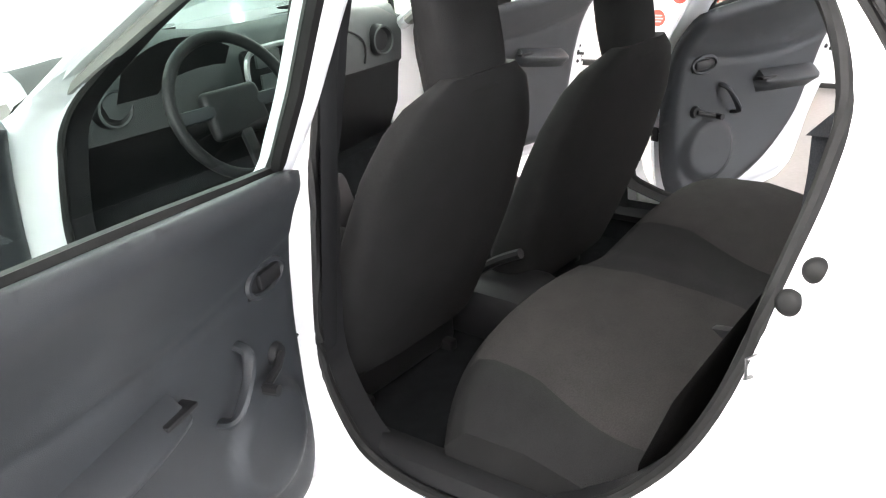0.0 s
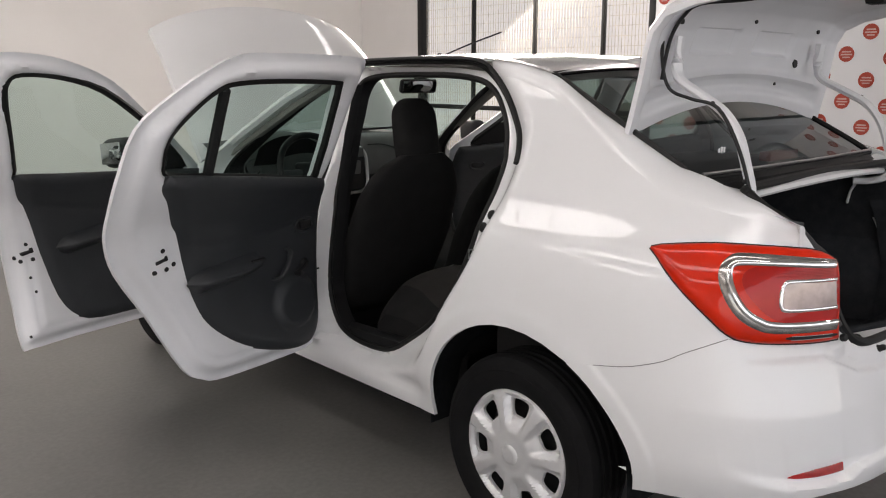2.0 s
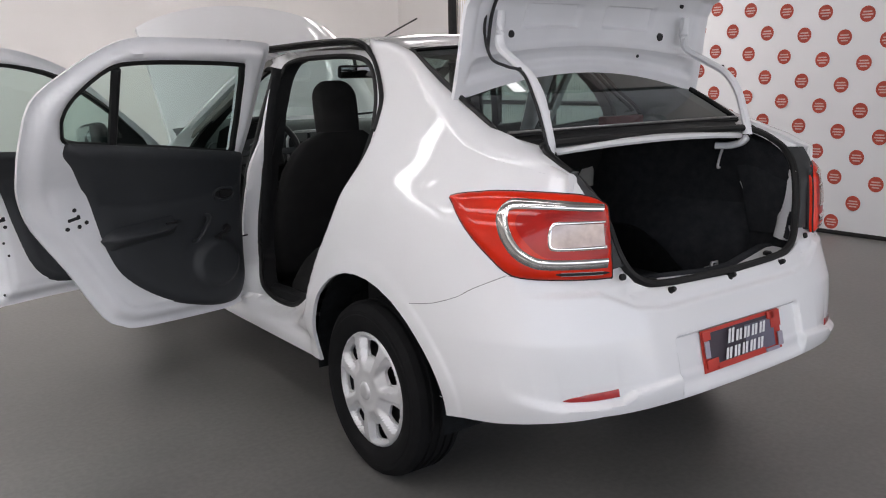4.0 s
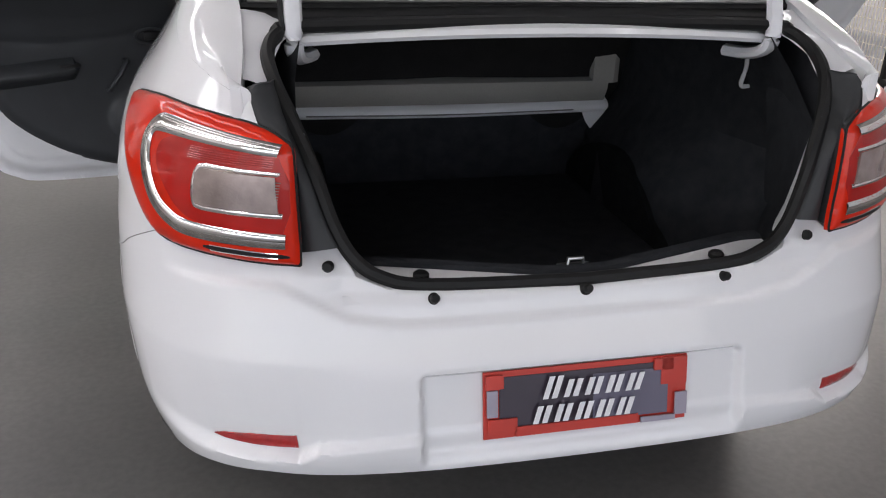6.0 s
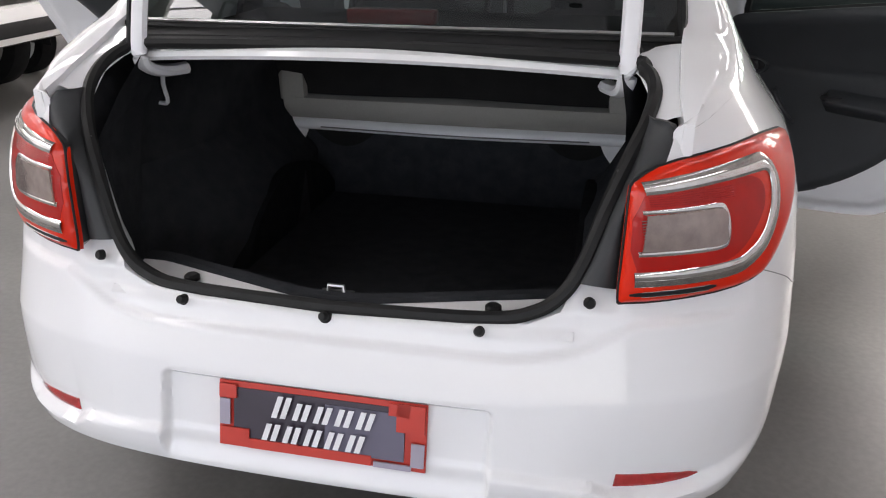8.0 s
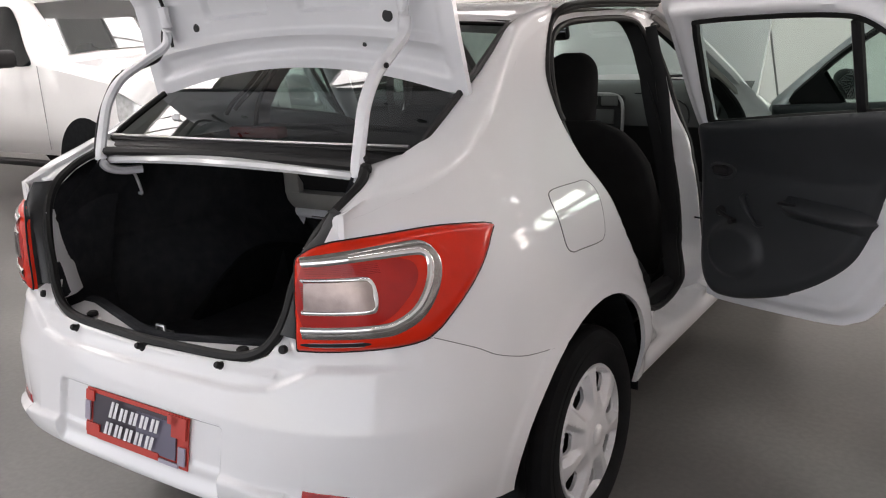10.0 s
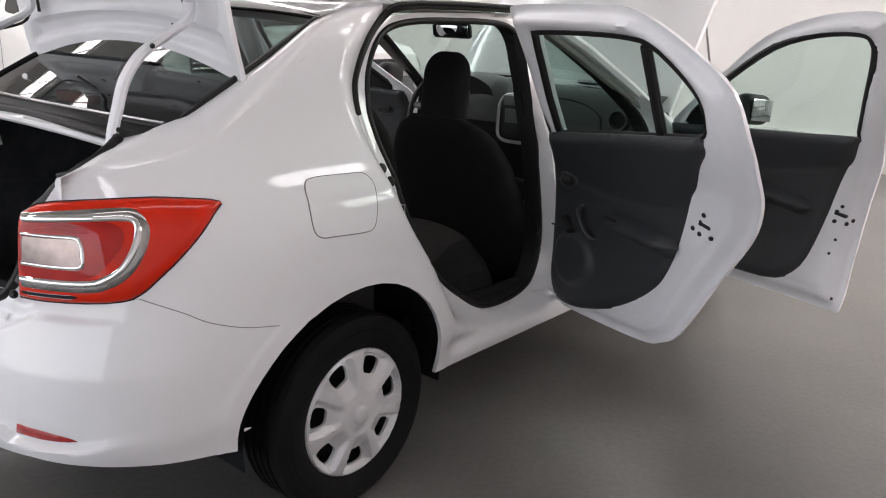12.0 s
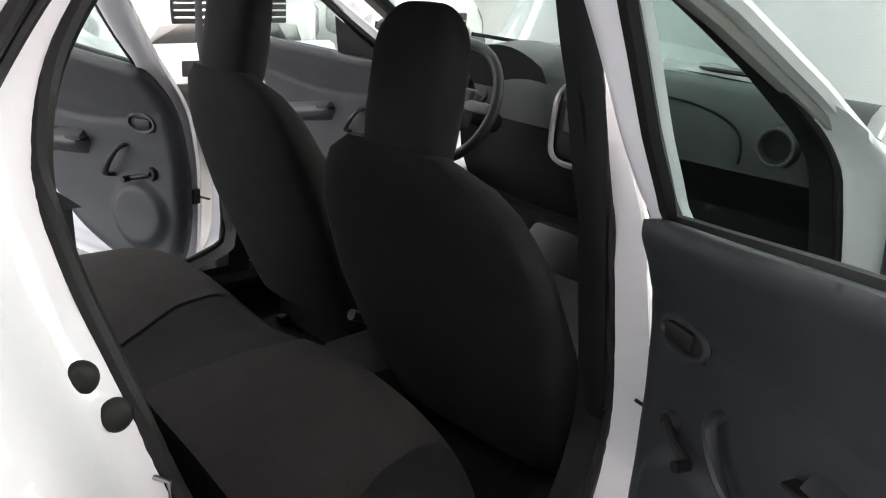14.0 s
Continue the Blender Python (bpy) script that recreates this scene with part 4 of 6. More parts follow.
for sg in (1, -1):
    bm = bmesh.new()
    add_grid(bm, [[(x * sg, y, z) for x, y in ((.452 + k, -.742 + k * .5), (.452 + k + .012, -.70), (.50 + k, -.655))] for z, k in ((.76, -.015), (.80, 0), (.86, .012), (.92, .022), (.97, .03), (1.0, .038))])
    part("inner_corner", bm, PAINT_IN, car, "bare painted metal in the boot corner")
bm = bmesh.new()
add_grid(bm, [[(x, y, z - .003 * math.cos(x * 6)) for x in np.linspace(-.545, .505, 21)] for y, z in
              ((.315, .768), (.290, .760), (.272, .764), (.264, .775), (.268, .788), (.280, .797), (.300, .802))])
part("cross_member", bm, PAINT_IN, car, "white painted tube behind the rear seat", angle=60)
bm = bmesh.new()
tube(bm, [(x, .2635, .7745 - .003 * math.cos(x * 6)) for x in np.linspace(-.42, .39, 12)], .0022, 6)
part("cross_member_groove", bm, GAP, car)
bm = bmesh.new()
add_grid(bm, [[(x, y, z) for x in np.linspace(-.53, .49, 9)] for y, z in ((.285, .797), (.270, .806), (.252, .845), (.250, .866), (.262, .871), (.32, .873))])
part("seat_back_rail", bm, LINER, car, "beige lower rail of the rear seat back opening", angle=40)
for sg in (1, -1):
    ex = .04 if sg < 0 else 0
    bm = bmesh.new()
    add_grid(bm, [[((.505 + ex) * sg, .272, z), ((.420 + ex + .080 * (1 - math.cos(k)) * 1.1) * sg, .272, z)] for k, z in ((0, .790), (.3, .762), (.6, .738), (.9, .715), (1.2, .697), (1.5, .684))])
    part("gusset", bm, PAINT_IN, car, smooth=False)
    bm = bmesh.new()
    add_grid(bm, [[((a + ex * .6) * sg, y, z) for a, y in ((.436, .275), (.440, .252), (.505, .250), (.525, .262))] for z in (.86, .95, 1.03, 1.10)])
    part("seat_frame_post", bm, LINER, car, "beige post beside the seat back opening", angle=30)
    # torsion rod hook
    bm = bmesh.new()
    tube(bm, spline([(.505 * sg, -.42, 1.078), (.533 * sg, -.385, 1.03), (.531 * sg, -.378, .995), (.536 * sg, -.374, .984), (.548 * sg, -.37, .981), (.58 * sg, -.36, .982)], 4), .005, 8)
    part("torsion_rod", bm, PAINT_IN, car, "white torsion rod")
    # gooseneck hinge
    bm = bmesh.new()
    tube(bm, spline([(.452 * sg, -.262, 1.545), (.454 * sg, -.256, 1.47), (.460 * sg, -.272, 1.425), (.472 * sg, -.345, 1.385), (.484 * sg, -.425, 1.34), (.488 * sg, -.475, 1.28), (.490 * sg, -.502, 1.21), (.490 * sg, -.525, 1.13),
                     (.488 * sg, -.515, 1.095), (.475 * sg, -.47, 1.077), (.45 * sg, -.42, 1.075)], 5), .018, 8, flat=.75)
    part("boot_hinge", bm, PAINT_IN, car, "white gooseneck boot hinge")
    for p in ((.500, -.40, 1.362), (.507, -.513, 1.16)):
        bm = bmesh.new()
        bmesh.ops.create_uvsphere(bm, u_segments=10, v_segments=6, radius=.007, matrix=pose(p[0] * sg, p[1], p[2]))
        part("hinge_bolt", bm, BLACK, car)
bm = bmesh.new()
cable = spline([(-.475, -.22, 1.56), (-.50, -.235, 1.48), (-.495, -.26, 1.40), (-.49, -.33, 1.372), (-.505, -.42, 1.35), (-.512, -.49, 1.25), (-.51, -.53, 1.14)], 5)
tube(bm, cable, .005, 6)
part("cable", bm, BLACK, car, "black cable clipped to the boot hinge")

# rear shelf edge: painted strip, black seal, window
bm = bmesh.new()
add_grid(bm, [[(x, y + .03 * (abs(x) / .5) ** 2, z - .02 * (abs(x) / .5) ** 2) for x in np.linspace(-.50, .50, 21)] for y, z in ((-.532, 1.122), (-.538, 1.130), (-.533, 1.140), (-.517, 1.146), (-.508, 1.142))])
part("rear_panel", bm, PAINT, car)
bm = bmesh.new()
add_grid(bm, [[(x, y + .04 * (abs(x) / .56) ** 2, z - .012 * (abs(x) / .56) ** 2) for x in np.linspace(-.56, .56, 21)] for y, z in ((-.497, 1.135), (-.490, 1.160), (-.465, 1.172), (-.44, 1.168))])
part("window_seal", bm, RUBBER, car, "black rubber seal under the rear window")


def backlight(u, v):
    """u across, v from the deck up to the roof."""
    xe = .585 - .055 * v + .012 * math.sin(v * 3.1)
    y = -.455 + .04 * u * u + v * (.60 - .055 * u * u)
    z = 1.168 - .004 * u * u + (1.462 - 1.168) * (v ** .93) - .018 * v * u * u
    return (xe * u, y, z)


bm = bmesh.new()
add_grid(bm, [[backlight(u, v) for u in np.linspace(-1, 1, 21)] for v in np.linspace(0, 1, 13)])
bm2 = bmesh.new()
tube(bm2, [Vector(backlight(u, .0)) + Vector((0, -.006, .012)) for u in np.linspace(-.97, .97, 25)], .0045, 6)
part("window_trim", bm2, STEEL, car, "thin bright strip under the rear window")
part("rear_window", bm, GLASS, car, "tinted rear window")
bm = bmesh.new()
ring = [backlight(u, .0) for u in np.linspace(-1, 1, 15)] + [backlight(1, v) for v in np.linspace(.08, 1, 10)] + [backlight(u, 1) for u in np.linspace(.9, -1, 14)] + [backlight(-1, v) for v in np.linspace(.92, .08, 9)]
tube(bm, ring, .010, 6, closed=True)
part("window_surround", bm, RUBBER, car)
bm = bmesh.new()
add_grid(bm, [[(x, y, 1.132) for x in np.linspace(-.55, .55, 5)] for y in (-.44, -.2, .22)])
part("parcel_shelf", bm, CARPET, car, "dark parcel shelf")
box_part("stop_lamp", (.19, .04, .030), (.002, -.358, 1.188), RED_DARK, car, "red high stop lamp behind the rear window", .006)

# boot lid, raised
lid = empty("boot_lid", "white boot lid raised on its hinges", "boot lid")
del lid["category"]
lid.parent = car


def lid_point(u, v, off=0.0):
    """u across from -1 to 1; v from the front edge up over the bend to the rear edge; off towards the outer side."""
    prof = np.array([(-.205, 1.262), (-.222, 1.34), (-.238, 1.42), (-.250, 1.50), (-.262, 1.55), (-.292, 1.592), (-.36, 1.618), (-.46, 1.634), (-.56, 1.646), (-.635, 1.652)])
    t = np.linspace(0, 1, len(prof))
    y, z = np.interp(v, t, prof[:, 0]), np.interp(v, t, prof[:, 1])
    y1, z1 = np.interp(min(v + .05, 1), t, prof[:, 0]), np.interp(min(v + .05, 1), t, prof[:, 1])
    y0, z0 = np.interp(max(v - .05, 0), t, prof[:, 0]), np.interp(max(v - .05, 0), t, prof[:, 1])
    n = np.array([z1 - z0, -(y1 - y0)])
    n /= np.linalg.norm(n)
    arc = .085 * (1 - abs(u) ** 2) * max(0, 1 - v / .42)
    crown = .016 * (1 - u * u)
    xe = np.interp(v, [0, .15, .45, .6, .85, 1], [.605, .60, .590, .575, .53, .50])
    return np.array([xe * u, y + n[0] * (off + crown), z + n[1] * (off + crown) + arc])


US, VS = np.linspace(-1, 1, 37), np.linspace(0, 1, 28)


def lid_inner(u, v):
    rim = min((1 - abs(u)) / .07, v / .06, (1 - v) / .05)
    k = min(max(rim - 1, 0), .8) / .8
    d = .022 * k
    # pressed pockets
    for cu, cv, wu, wv in ((-.32, .38, .20, .075), (.32, .38, .20, .075)):
        e = max(abs(u - cu) / wu, abs(v - cv) / wv)
        d += .018 * min(max((1.12 - e) / .16, 0), 1)
    d -= .015 * math.exp(-((v - .175) / .022) ** 2) * k
    d += .010 * math.exp(-((v - .09) / .018) ** 2) * min(1, max(0, (.94 - abs(u)) / .1))
    return lid_point(u, v, d)


bm = bmesh.new()
add_grid(bm, [[lid_point(u, v, .036 - .020 * (max(abs(u), abs(2 * v - 1)) > .985)) for u in US] for v in VS])
add_grid(bm, [[lid_inner(u, v) for u in np.linspace(-1, 1, 101)] for v in np.linspace(0, 1, 80)])
for edge in ([(u, 0) for u in US], [(u, 1) for u in US], [(-1, v) for v in VS], [(1, v) for v in VS]):
    add_grid(bm, [[lid_point(*e, .016) for e in edge], [lid_point(*e, 0) for e in edge]])
part("lid_panel", bm, PAINT_IN, lid, angle=45)
for u, v, r in ((-.62, .27, .012), (.62, .27, .016), (-.02, .52, .008), (.75, .50, .010), (-.75, .50, .010), (.45, .13, .006)):
    p = Vector(lid_inner(u, v))
    bm = bmesh.new()
    lathe(bm, [(0, 0), (r, 0), (r * 1.05, -.004)], Matrix.Translation(p + Vector((0, -.003, 0))) @ pose(0, 0, 0, 86, 0, 0), 16)
    part("hole", bm, BLACK, lid)
for u in (-.52, .12, .78):
    p = Vector(lid_inner(u, .93))
    bm = bmesh.new()
    rbox(bm, (.05, .06, .035), Matrix.Translation(p + Vector((0, 0, -.018))), .012)
    part("lock_fitting", bm, BLACK, lid, "black fitting on the lid's edge")
bm = bmesh.new()
tube(bm, [Vector(lid_inner(u, .93)) + Vector((0, 0, -.012)) for u in np.linspace(-.5, .1, 8)], .006, 6)
part("lock_cable", bm, BLACK, lid)
bm = bmesh.new()
tube(bm, spline([tuple(np.array(lid_inner(-.80, v)) + [0, -.012, 0]) for v in (.20, .30, .42, .52, .60)] + [tuple(np.array(lid_inner(-.62, .72)) + [0, 0, -.015]), tuple(np.array(lid_inner(-.5, .9)) + [0, 0, -.012])], 4), .0055, 6)
part("lid_cable", bm, BLACK, lid, "black cable along the lid")

# ---- doors ----


def make_door(sg, rear):
    """A door in its closed place, then swung on its hinge. sg: +1 right, -1 left."""
    if rear:
        xh, yh, ang = .80, 1.10, (ANG_RR if sg > 0 else ANG_RL)
        out = DOOR_R
        win = spline([(1.015, 1.065), (1.00, 1.14), (.975, 1.30), (.955, 1.395), (.92, 1.415), (.64, 1.422), (.45, 1.417), (.37, 1.398), (.29, 1.335), (.235, 1.262), (.235, 1.19), (.268, 1.15), (.42, 1.13), (.70, 1.098), (.97, 1.062)], 3, True)
        trim = spline([(1.074, 1.012), (1.056, 1.044), (1.018, 1.062), (.85, 1.083), (.63, 1.110), (.30, 1.148), (.255, 1.146), (.248, 1.11), (.30, 1.05), (.38, .92), (.45, .72), (.52, .605), (.67, .495), (.85, .43),
                       (.98, .412), (1.055, .435), (1.098, .52), (1.108, .72), (1.096, .92)], 5, True)
        hz, latch = dict(handle=(.985, .888), crank=(1.0, .735), arm=((.80, .790), (.42, .768)), speaker=(.94, .60), pull=((.89, .80), (.83, .715))), (.325, .872)
        bar = ((.405, 1.395), (.447, 1.12))
    else:
        xh, yh, ang = .80, 2.06, (77.8 if sg > 0 else 79.0)
        out = DOOR_F
        win = spline([(1.93, 1.04), (1.80, 1.15), (1.67, 1.252), (1.46, 1.378), (1.28, 1.430), (1.13, 1.440), (1.085, 1.415), (1.083, 1.36), (1.11, 1.25), (1.155, 1.085), (1.18, 1.052), (1.43, 1.036), (1.85, 1.015)], 3, True)
        trim = spline([(2.02, .99), (1.93, 1.020), (1.43, 1.049), (1.18, 1.067), (1.155, 1.05), (1.178, .98), (1.227, .87), (1.284, .66), (1.34, .50), (1.44, .425), (1.65, .416), (1.92, .42), (2.01, .49), (2.03, .75)], 3, True)
        hz, latch = dict(handle=(1.88, .90), crank=(1.86, .74), arm=((1.70, .80), (1.32, .745)), speaker=(1.86, .57), pull=((1.78, .82), (1.72, .74))), (1.217, .745)
        bar = None
    d = empty("rear_door" if rear else "front_door", "white %s door, open, with a charcoal inner trim" % ("rear" if rear else "front"), "door")
    del d["category"]
    d.parent = car
    d.matrix_basis = pose(xh * sg, yh, 0, 0, 0, ang * sg)
    shift = np.array([xh, yh, 0])

    def put(name, v, f, mat, label="", angle=40, parent=None):
        v, f = mirrored(np.asarray(v) - shift, f, sg)
        return mesh_ob(name, v, f, mat, parent or d, label, angle=angle)

    def put_bm(name, bm, mat, label="", angle=40, parent=None):
        for v in bm.verts:
            v.co = Vector(((v.co.x - xh) * sg, v.co.y - yh, v.co.z))
        return part(name, bm, mat, parent or d, label, angle=angle)

    def inner(q):
        u = np.clip((np.minimum(edge_distance(out, q), .2) - .016) / .045, 0, 1)
        u = u * u * (3 - 2 * u)
        w = np.clip((edge_distance(win, q) - .004) / .02, 0, 1)
        step = np.clip((np.minimum(edge_distance(out, q), .2) - .078) / .016, 0, 1) * np.clip((1.0 - q[:, 1]) / .05, 0, 1)
        return body(q, .018 + .042 * u * (.55 + .45 * w) + .009 * step * step * (3 - 2 * step))
    v, f = slab(out, [win], lambda q: body(q, -.002 + .006 * np.clip(1 - edge_distance(out, q) / .012, 0, 1)), inner, .013)
    put("door_shell", v, f, PAINT_IN, angle=78)

    def trim_in(q):
        u = np.clip(edge_distance(trim, q) / .045, 0, 1)
        k = .064 + .026 * u * (2 - u)
        line = .005 * np.exp(-((q[:, 1] - (.93 + .05 * np.sin((q[:, 0] - yh) * 4))) / .012) ** 2)
        pk = hz["speaker"]
        e = np.hypot((q[:, 0] - pk[0]) / .11, (q[:, 1] - pk[1]) / .10)
        k = k + .022 * np.clip((1.1 - e) / .25, 0, 1) - line * u
        return body(q, k)
    v, f = slab(trim, [], lambda q: body(q, .045), trim_in, .011)
    put("door_trim", v, f, TRIM, "moulded charcoal plastic door trim", 80)
    # glass, its black run and the dividing bar
    v, f = sheet(win, [], .05)
    put("door_glass", body(v, .030), f, GLASS_CLEAR, "clear door glass")
    bm = bmesh.new()
    tube(bm, body(win, .032), .014, 6, closed=True)
    put_bm("window_run", bm, RUBBER, "black rubber window run")
    if bar:
        bm = bmesh.new()
        a, b = body(np.array(bar[0]), .032), body(np.array(bar[1]), .032)
        tube(bm, [a, (a + b) / 2, b], .017, 8)
        put_bm("divider_bar", bm, BLACK, "black bar between the panes")
    else:
        v, f = sheet([(1.94, 1.03), (1.76, 1.175), (1.70, 1.03)], [], .04)
        v2 = np.concatenate([body(v, .015), body(v, .06)])
        f2 = f + [tuple(k + len(v) for k in reversed(t)) for t in f]
        put("mirror_base", v2, f2, BLACK, "black mirror cover")
    # handle: recessed cup with a lever
    hy, hzz = hz["handle"]
    at = lambda y, z, k: body(np.array([y, z]), k)
    bm = bmesh.new()
    c = at(hy, hzz, .088)
    ring = [c + [-.004, .052 * math.cos(a), .026 * math.sin(a)] for a in np.linspace(0, 2 * math.pi, 28, endpoint=False)]
    tube(bm, ring, .006, 6, closed=True, up=(1, 0, 0))
    put_bm("handle_ring", bm, TRIM, parent=d)
    bm = bmesh.new()
    rbox(bm, (.014, .062, .030), pose(*(c + [-.004, .008, 0])), .006)
    put_bm("inner_handle", bm, BLACK, "black inner door handle")
    bm = bmesh.new()
    rbox(bm, (.006, .096, .046), pose(*(c + [.001, 0, 0])), .003)
    put_bm("handle_cup", bm, BLACK)
    # window crank
    cy, cz = hz["crank"]
    c = at(cy, cz, .09)
    bm = bmesh.new()
    lathe(bm, [(0, .012), (.016, .012), (.021, .004), (.021, -.008)], pose(*c, 0, -90, 0), 18)
    tube(bm, [c + [-.012, 0, 0], c + [-.022, -.03, -.01], c + [-.024, -.075, -.022]], .008, 8)
    tube(bm, [c + [-.024, -.075, -.022], c + [-.05, -.075, -.022]], .010, 8)
    put_bm("window_crank", bm, BLACK, "black window crank")
    # pull strap and armrest
    (ay, az), (by, bz) = hz["arm"]
    bm = bmesh.new()
    (py, pz), (qy, qz) = hz['pull']
    tube(bm, spline([at(py + .005, pz + .01, .08), at(py, pz, .115), at((py + qy) / 2, (pz + qz) / 2, .128), at(qy, qz, .12), at(qy, qz - .01, .085)], 5), .011, 8, flat=.7)
    put_bm("pull_handle", bm, TRIM, "slanted pull handle")
    bm = bmesh.new()
    rows = []
    for u in np.linspace(0, 1, 14):
        y, z = ay - .05 + (by - ay + .05) * u, az + .005 + (bz - az) * u
        w = min(1, u / .08, (1 - u) / .14) ** .6 if 0 < u < 1 else 0
        k = .062 * w * math.sin(math.pi * (.16 + u * .68)) ** .5
        rows.append([at(y, z + .040 * w, .080), at(y, z + .034 * w, .084 + k * .25), at(y, z + .006 * w, .083 + k * .96), at(y, z, .083 + k), at(y, z - .009 * w, .083 + k * .96), at(y, z - .022 * w, .083 + k * .6), at(y, z - .05 * w, .080)])
    add_grid(bm, rows)
    put_bm("armrest", bm, TRIM, "moulded armrest ledge", 50)
    c = at(ay - .09, az + .018 + (bz - az) * .12, .114)
    bm = bmesh.new()
    rbox(bm, (.030, .070, .010), pose(*c, 0, 0, 0), .004)
    put_bm("switch", bm, BLACK, "black switch in the armrest")
    # latch
    ly, lz = latch
    c = at(ly, lz, .055)
    bm = bmesh.new()
    rbox(bm, (.03, .046, .013), pose(*(c + [-.002, 0, 0]), 12, 0, 0), .004)
    rbox(bm, (.03, .015, .022), pose(*(c + [-.002, .018, .007]), 12, 0, 0), .004)
    put_bm("latch", bm, BLACK, "black door latch slot")
    for dy, dz in ((.002, .034), (.022, -.030), (-.02, -.034), (-.035, -.02) if not rear else (.05, -.018)):
        bm = bmesh.new()
        p = inner(np.array([[ly + dy, lz + dz]]))[0]
        lathe(bm, [(0, .004), (.006, .004), (.0085, .0), (.0085, -.004)], pose(*p, 0, -80, 0), 14)
        put_bm("screw", bm, BLACK)
    if not rear:
        for yy, zz in ((1.225, .64), (1.24, .58), (1.20, .40)):
            bm = bmesh.new()
            p = inner(np.array([[yy, zz]]))[0]
            lathe(bm, [(0, .003), (.006, .003), (.006, -.004)], pose(*p, 0, -80, 0), 12)
            put_bm("screw", bm, BLACK)
        # outside mirror
        bm = bmesh.new()
        rbox(bm, (.20, .10, .135), pose(.975, 1.775, 1.09, 0, 6, 0), .045, 5)
        tube(bm, [(.90, 1.78, 1.05), (.79, 1.80, 1.045)], .028, 8)
        put_bm("mirror_housing", bm, BLACK, "black outside mirror housing")
        bm = bmesh.new()
        rbox(bm, (.155, .005, .095), pose(.975, 1.7245, 1.09, 0, 6, 0), .002)
        put_bm("mirror_glass", bm, MIRROR, "mirror glass")
    return d


ANG_RR, ANG_RL = 67.8, 72.1
for sg in (1, -1):
    make_door(sg, True)
    make_door(sg, False)

# ---- front end: windscreen, bonnet, fenders' inner side ----
bm = bmesh.new()
add_grid(bm, [[((.56 + .14 * v) * u, 1.30 + .82 * v + .05 * (1 - u * u) * v + .03 * (1 - u * u), 1.478 - .345 * v - .10 * v * u ** 4 + .012 * (1 - u * u)) for u in np.linspace(-1, 1, 15)] for v in np.linspace(0, 1, 9)])
part("windscreen", bm, GLASS_CLEAR, car, "clear windscreen")
for sg in (1, -1):
    bm = bmesh.new()
    tube(bm, [(.535 * sg, 1.25, 1.475), (.60 * sg, 1.55, 1.34), (.67 * sg, 1.85, 1.17), (.72 * sg, 2.12, 1.01)], .035, 8, flat=.7)
    part("windscreen_pillar", bm, PAINT, car)
    bm = bmesh.new()
    tube(bm, [(.515 * sg, 1.27, 1.44), (.575 * sg, 1.55, 1.305), (.645 * sg, 1.85, 1.14), (.69 * sg, 2.05, 1.03)], .028, 8, flat=.7)
    part("pillar_trim", bm, LINER, car)
    bm = bmesh.new()
    tube(bm, spline([(.18 * sg, 2.20, 1.135), (.42 * sg, 2.15, 1.14), (.58 * sg, 2.05, 1.155)], 4), .007, 6)
    part("wiper", bm, BLACK, car, "black wiper arm")
bm = bmesh.new()
add_grid(bm, [[(x, y + .05 * (1 - (x / .74) ** 2), z - .09 * (x / .74) ** 4 * (z > .9)) for x in np.linspace(-.74, .74, 13)] for y, z in ((2.13, 1.125), (2.20, 1.08), (2.27, 1.0), (2.30, .70), (2.32, .30))])
part("cowl", bm, BLACK, car, "black cowl under the windscreen")
bm = bmesh.new()
rbox(bm, (1.30, .12, .40), pose(0, 3.38, .52), .05, 3)
rbox(bm, (1.2, .7, .3), pose(0, 2.85, .55), .05)
part("front_end", bm, PAINT, car)
bonnet = empty("bonnet", "white bonnet standing raised", "bonnet")
del bonnet["category"]
bonnet.parent = car
bonnet.matrix_basis = pose(0, 2.16, 1.02, 53, 0, 0)
US2, VS2 = np.linspace(-1, 1, 25), np.linspace(0, 1, 15)


def hood(u, v, k):
    xe = .70 - .05 * v ** 2
    y = 1.04 * v * (1 - .10 * u * u * v)
    z = .05 * (1 - u * u) - .10 * v ** 3 + k - .05 * abs(u) ** 6
    return (xe * u, y, z)


bm = bmesh.new()
add_grid(bm, [[hood(u, v, .0) for u in US2] for v in VS2])
add_grid(bm, [[hood(u, v, -.03 + .012 * (max(abs(u), abs(2 * v - 1)) < .85) + .006 * math.sin(u * 9) * (max(abs(u), abs(2 * v - 1)) < .8)) for u in US2] for v in VS2])
for ed in ([(u, 0) for u in US2], [(u, 1) for u in US2], [(-1, v) for v in VS2], [(1, v) for v in VS2]):
    add_grid(bm, [[hood(*e, 0) for e in ed], [hood(*e, -.03) for e in ed]])
part("bonnet_panel", bm, PAINT, bonnet, angle=40)
bm = bmesh.new()
tube(bm, [(.66, 2.95, .85), (.60, 2.70, 1.60)], .006, 6)
part("bonnet_stay", bm, STEEL, car, "thin bonnet stay rod")

# ---- inside ----
bm = bmesh.new()
add_grid(bm, [[(x, y, z) for x in (-.72, -.2, -.12, .12, .2, .72)] for y, z in ((-.1, .50), (.22, .50), (.25, .36), (.8, .32), (1.9, .32), (2.1, .60), (2.25, .62))])
part("cabin_carpet", bm, CARPET, car, "black cabin carpet")
bm = bmesh.new()
rbox(bm, (.22, 1.1, .16), pose(0, 1.62, .40), .04)
rbox(bm, (.20, .34, .20), pose(0, 1.98, .52, -20), .04)
part("centre_console", bm, BLACK, car, "dark plastic centre console")
bm = bmesh.new()
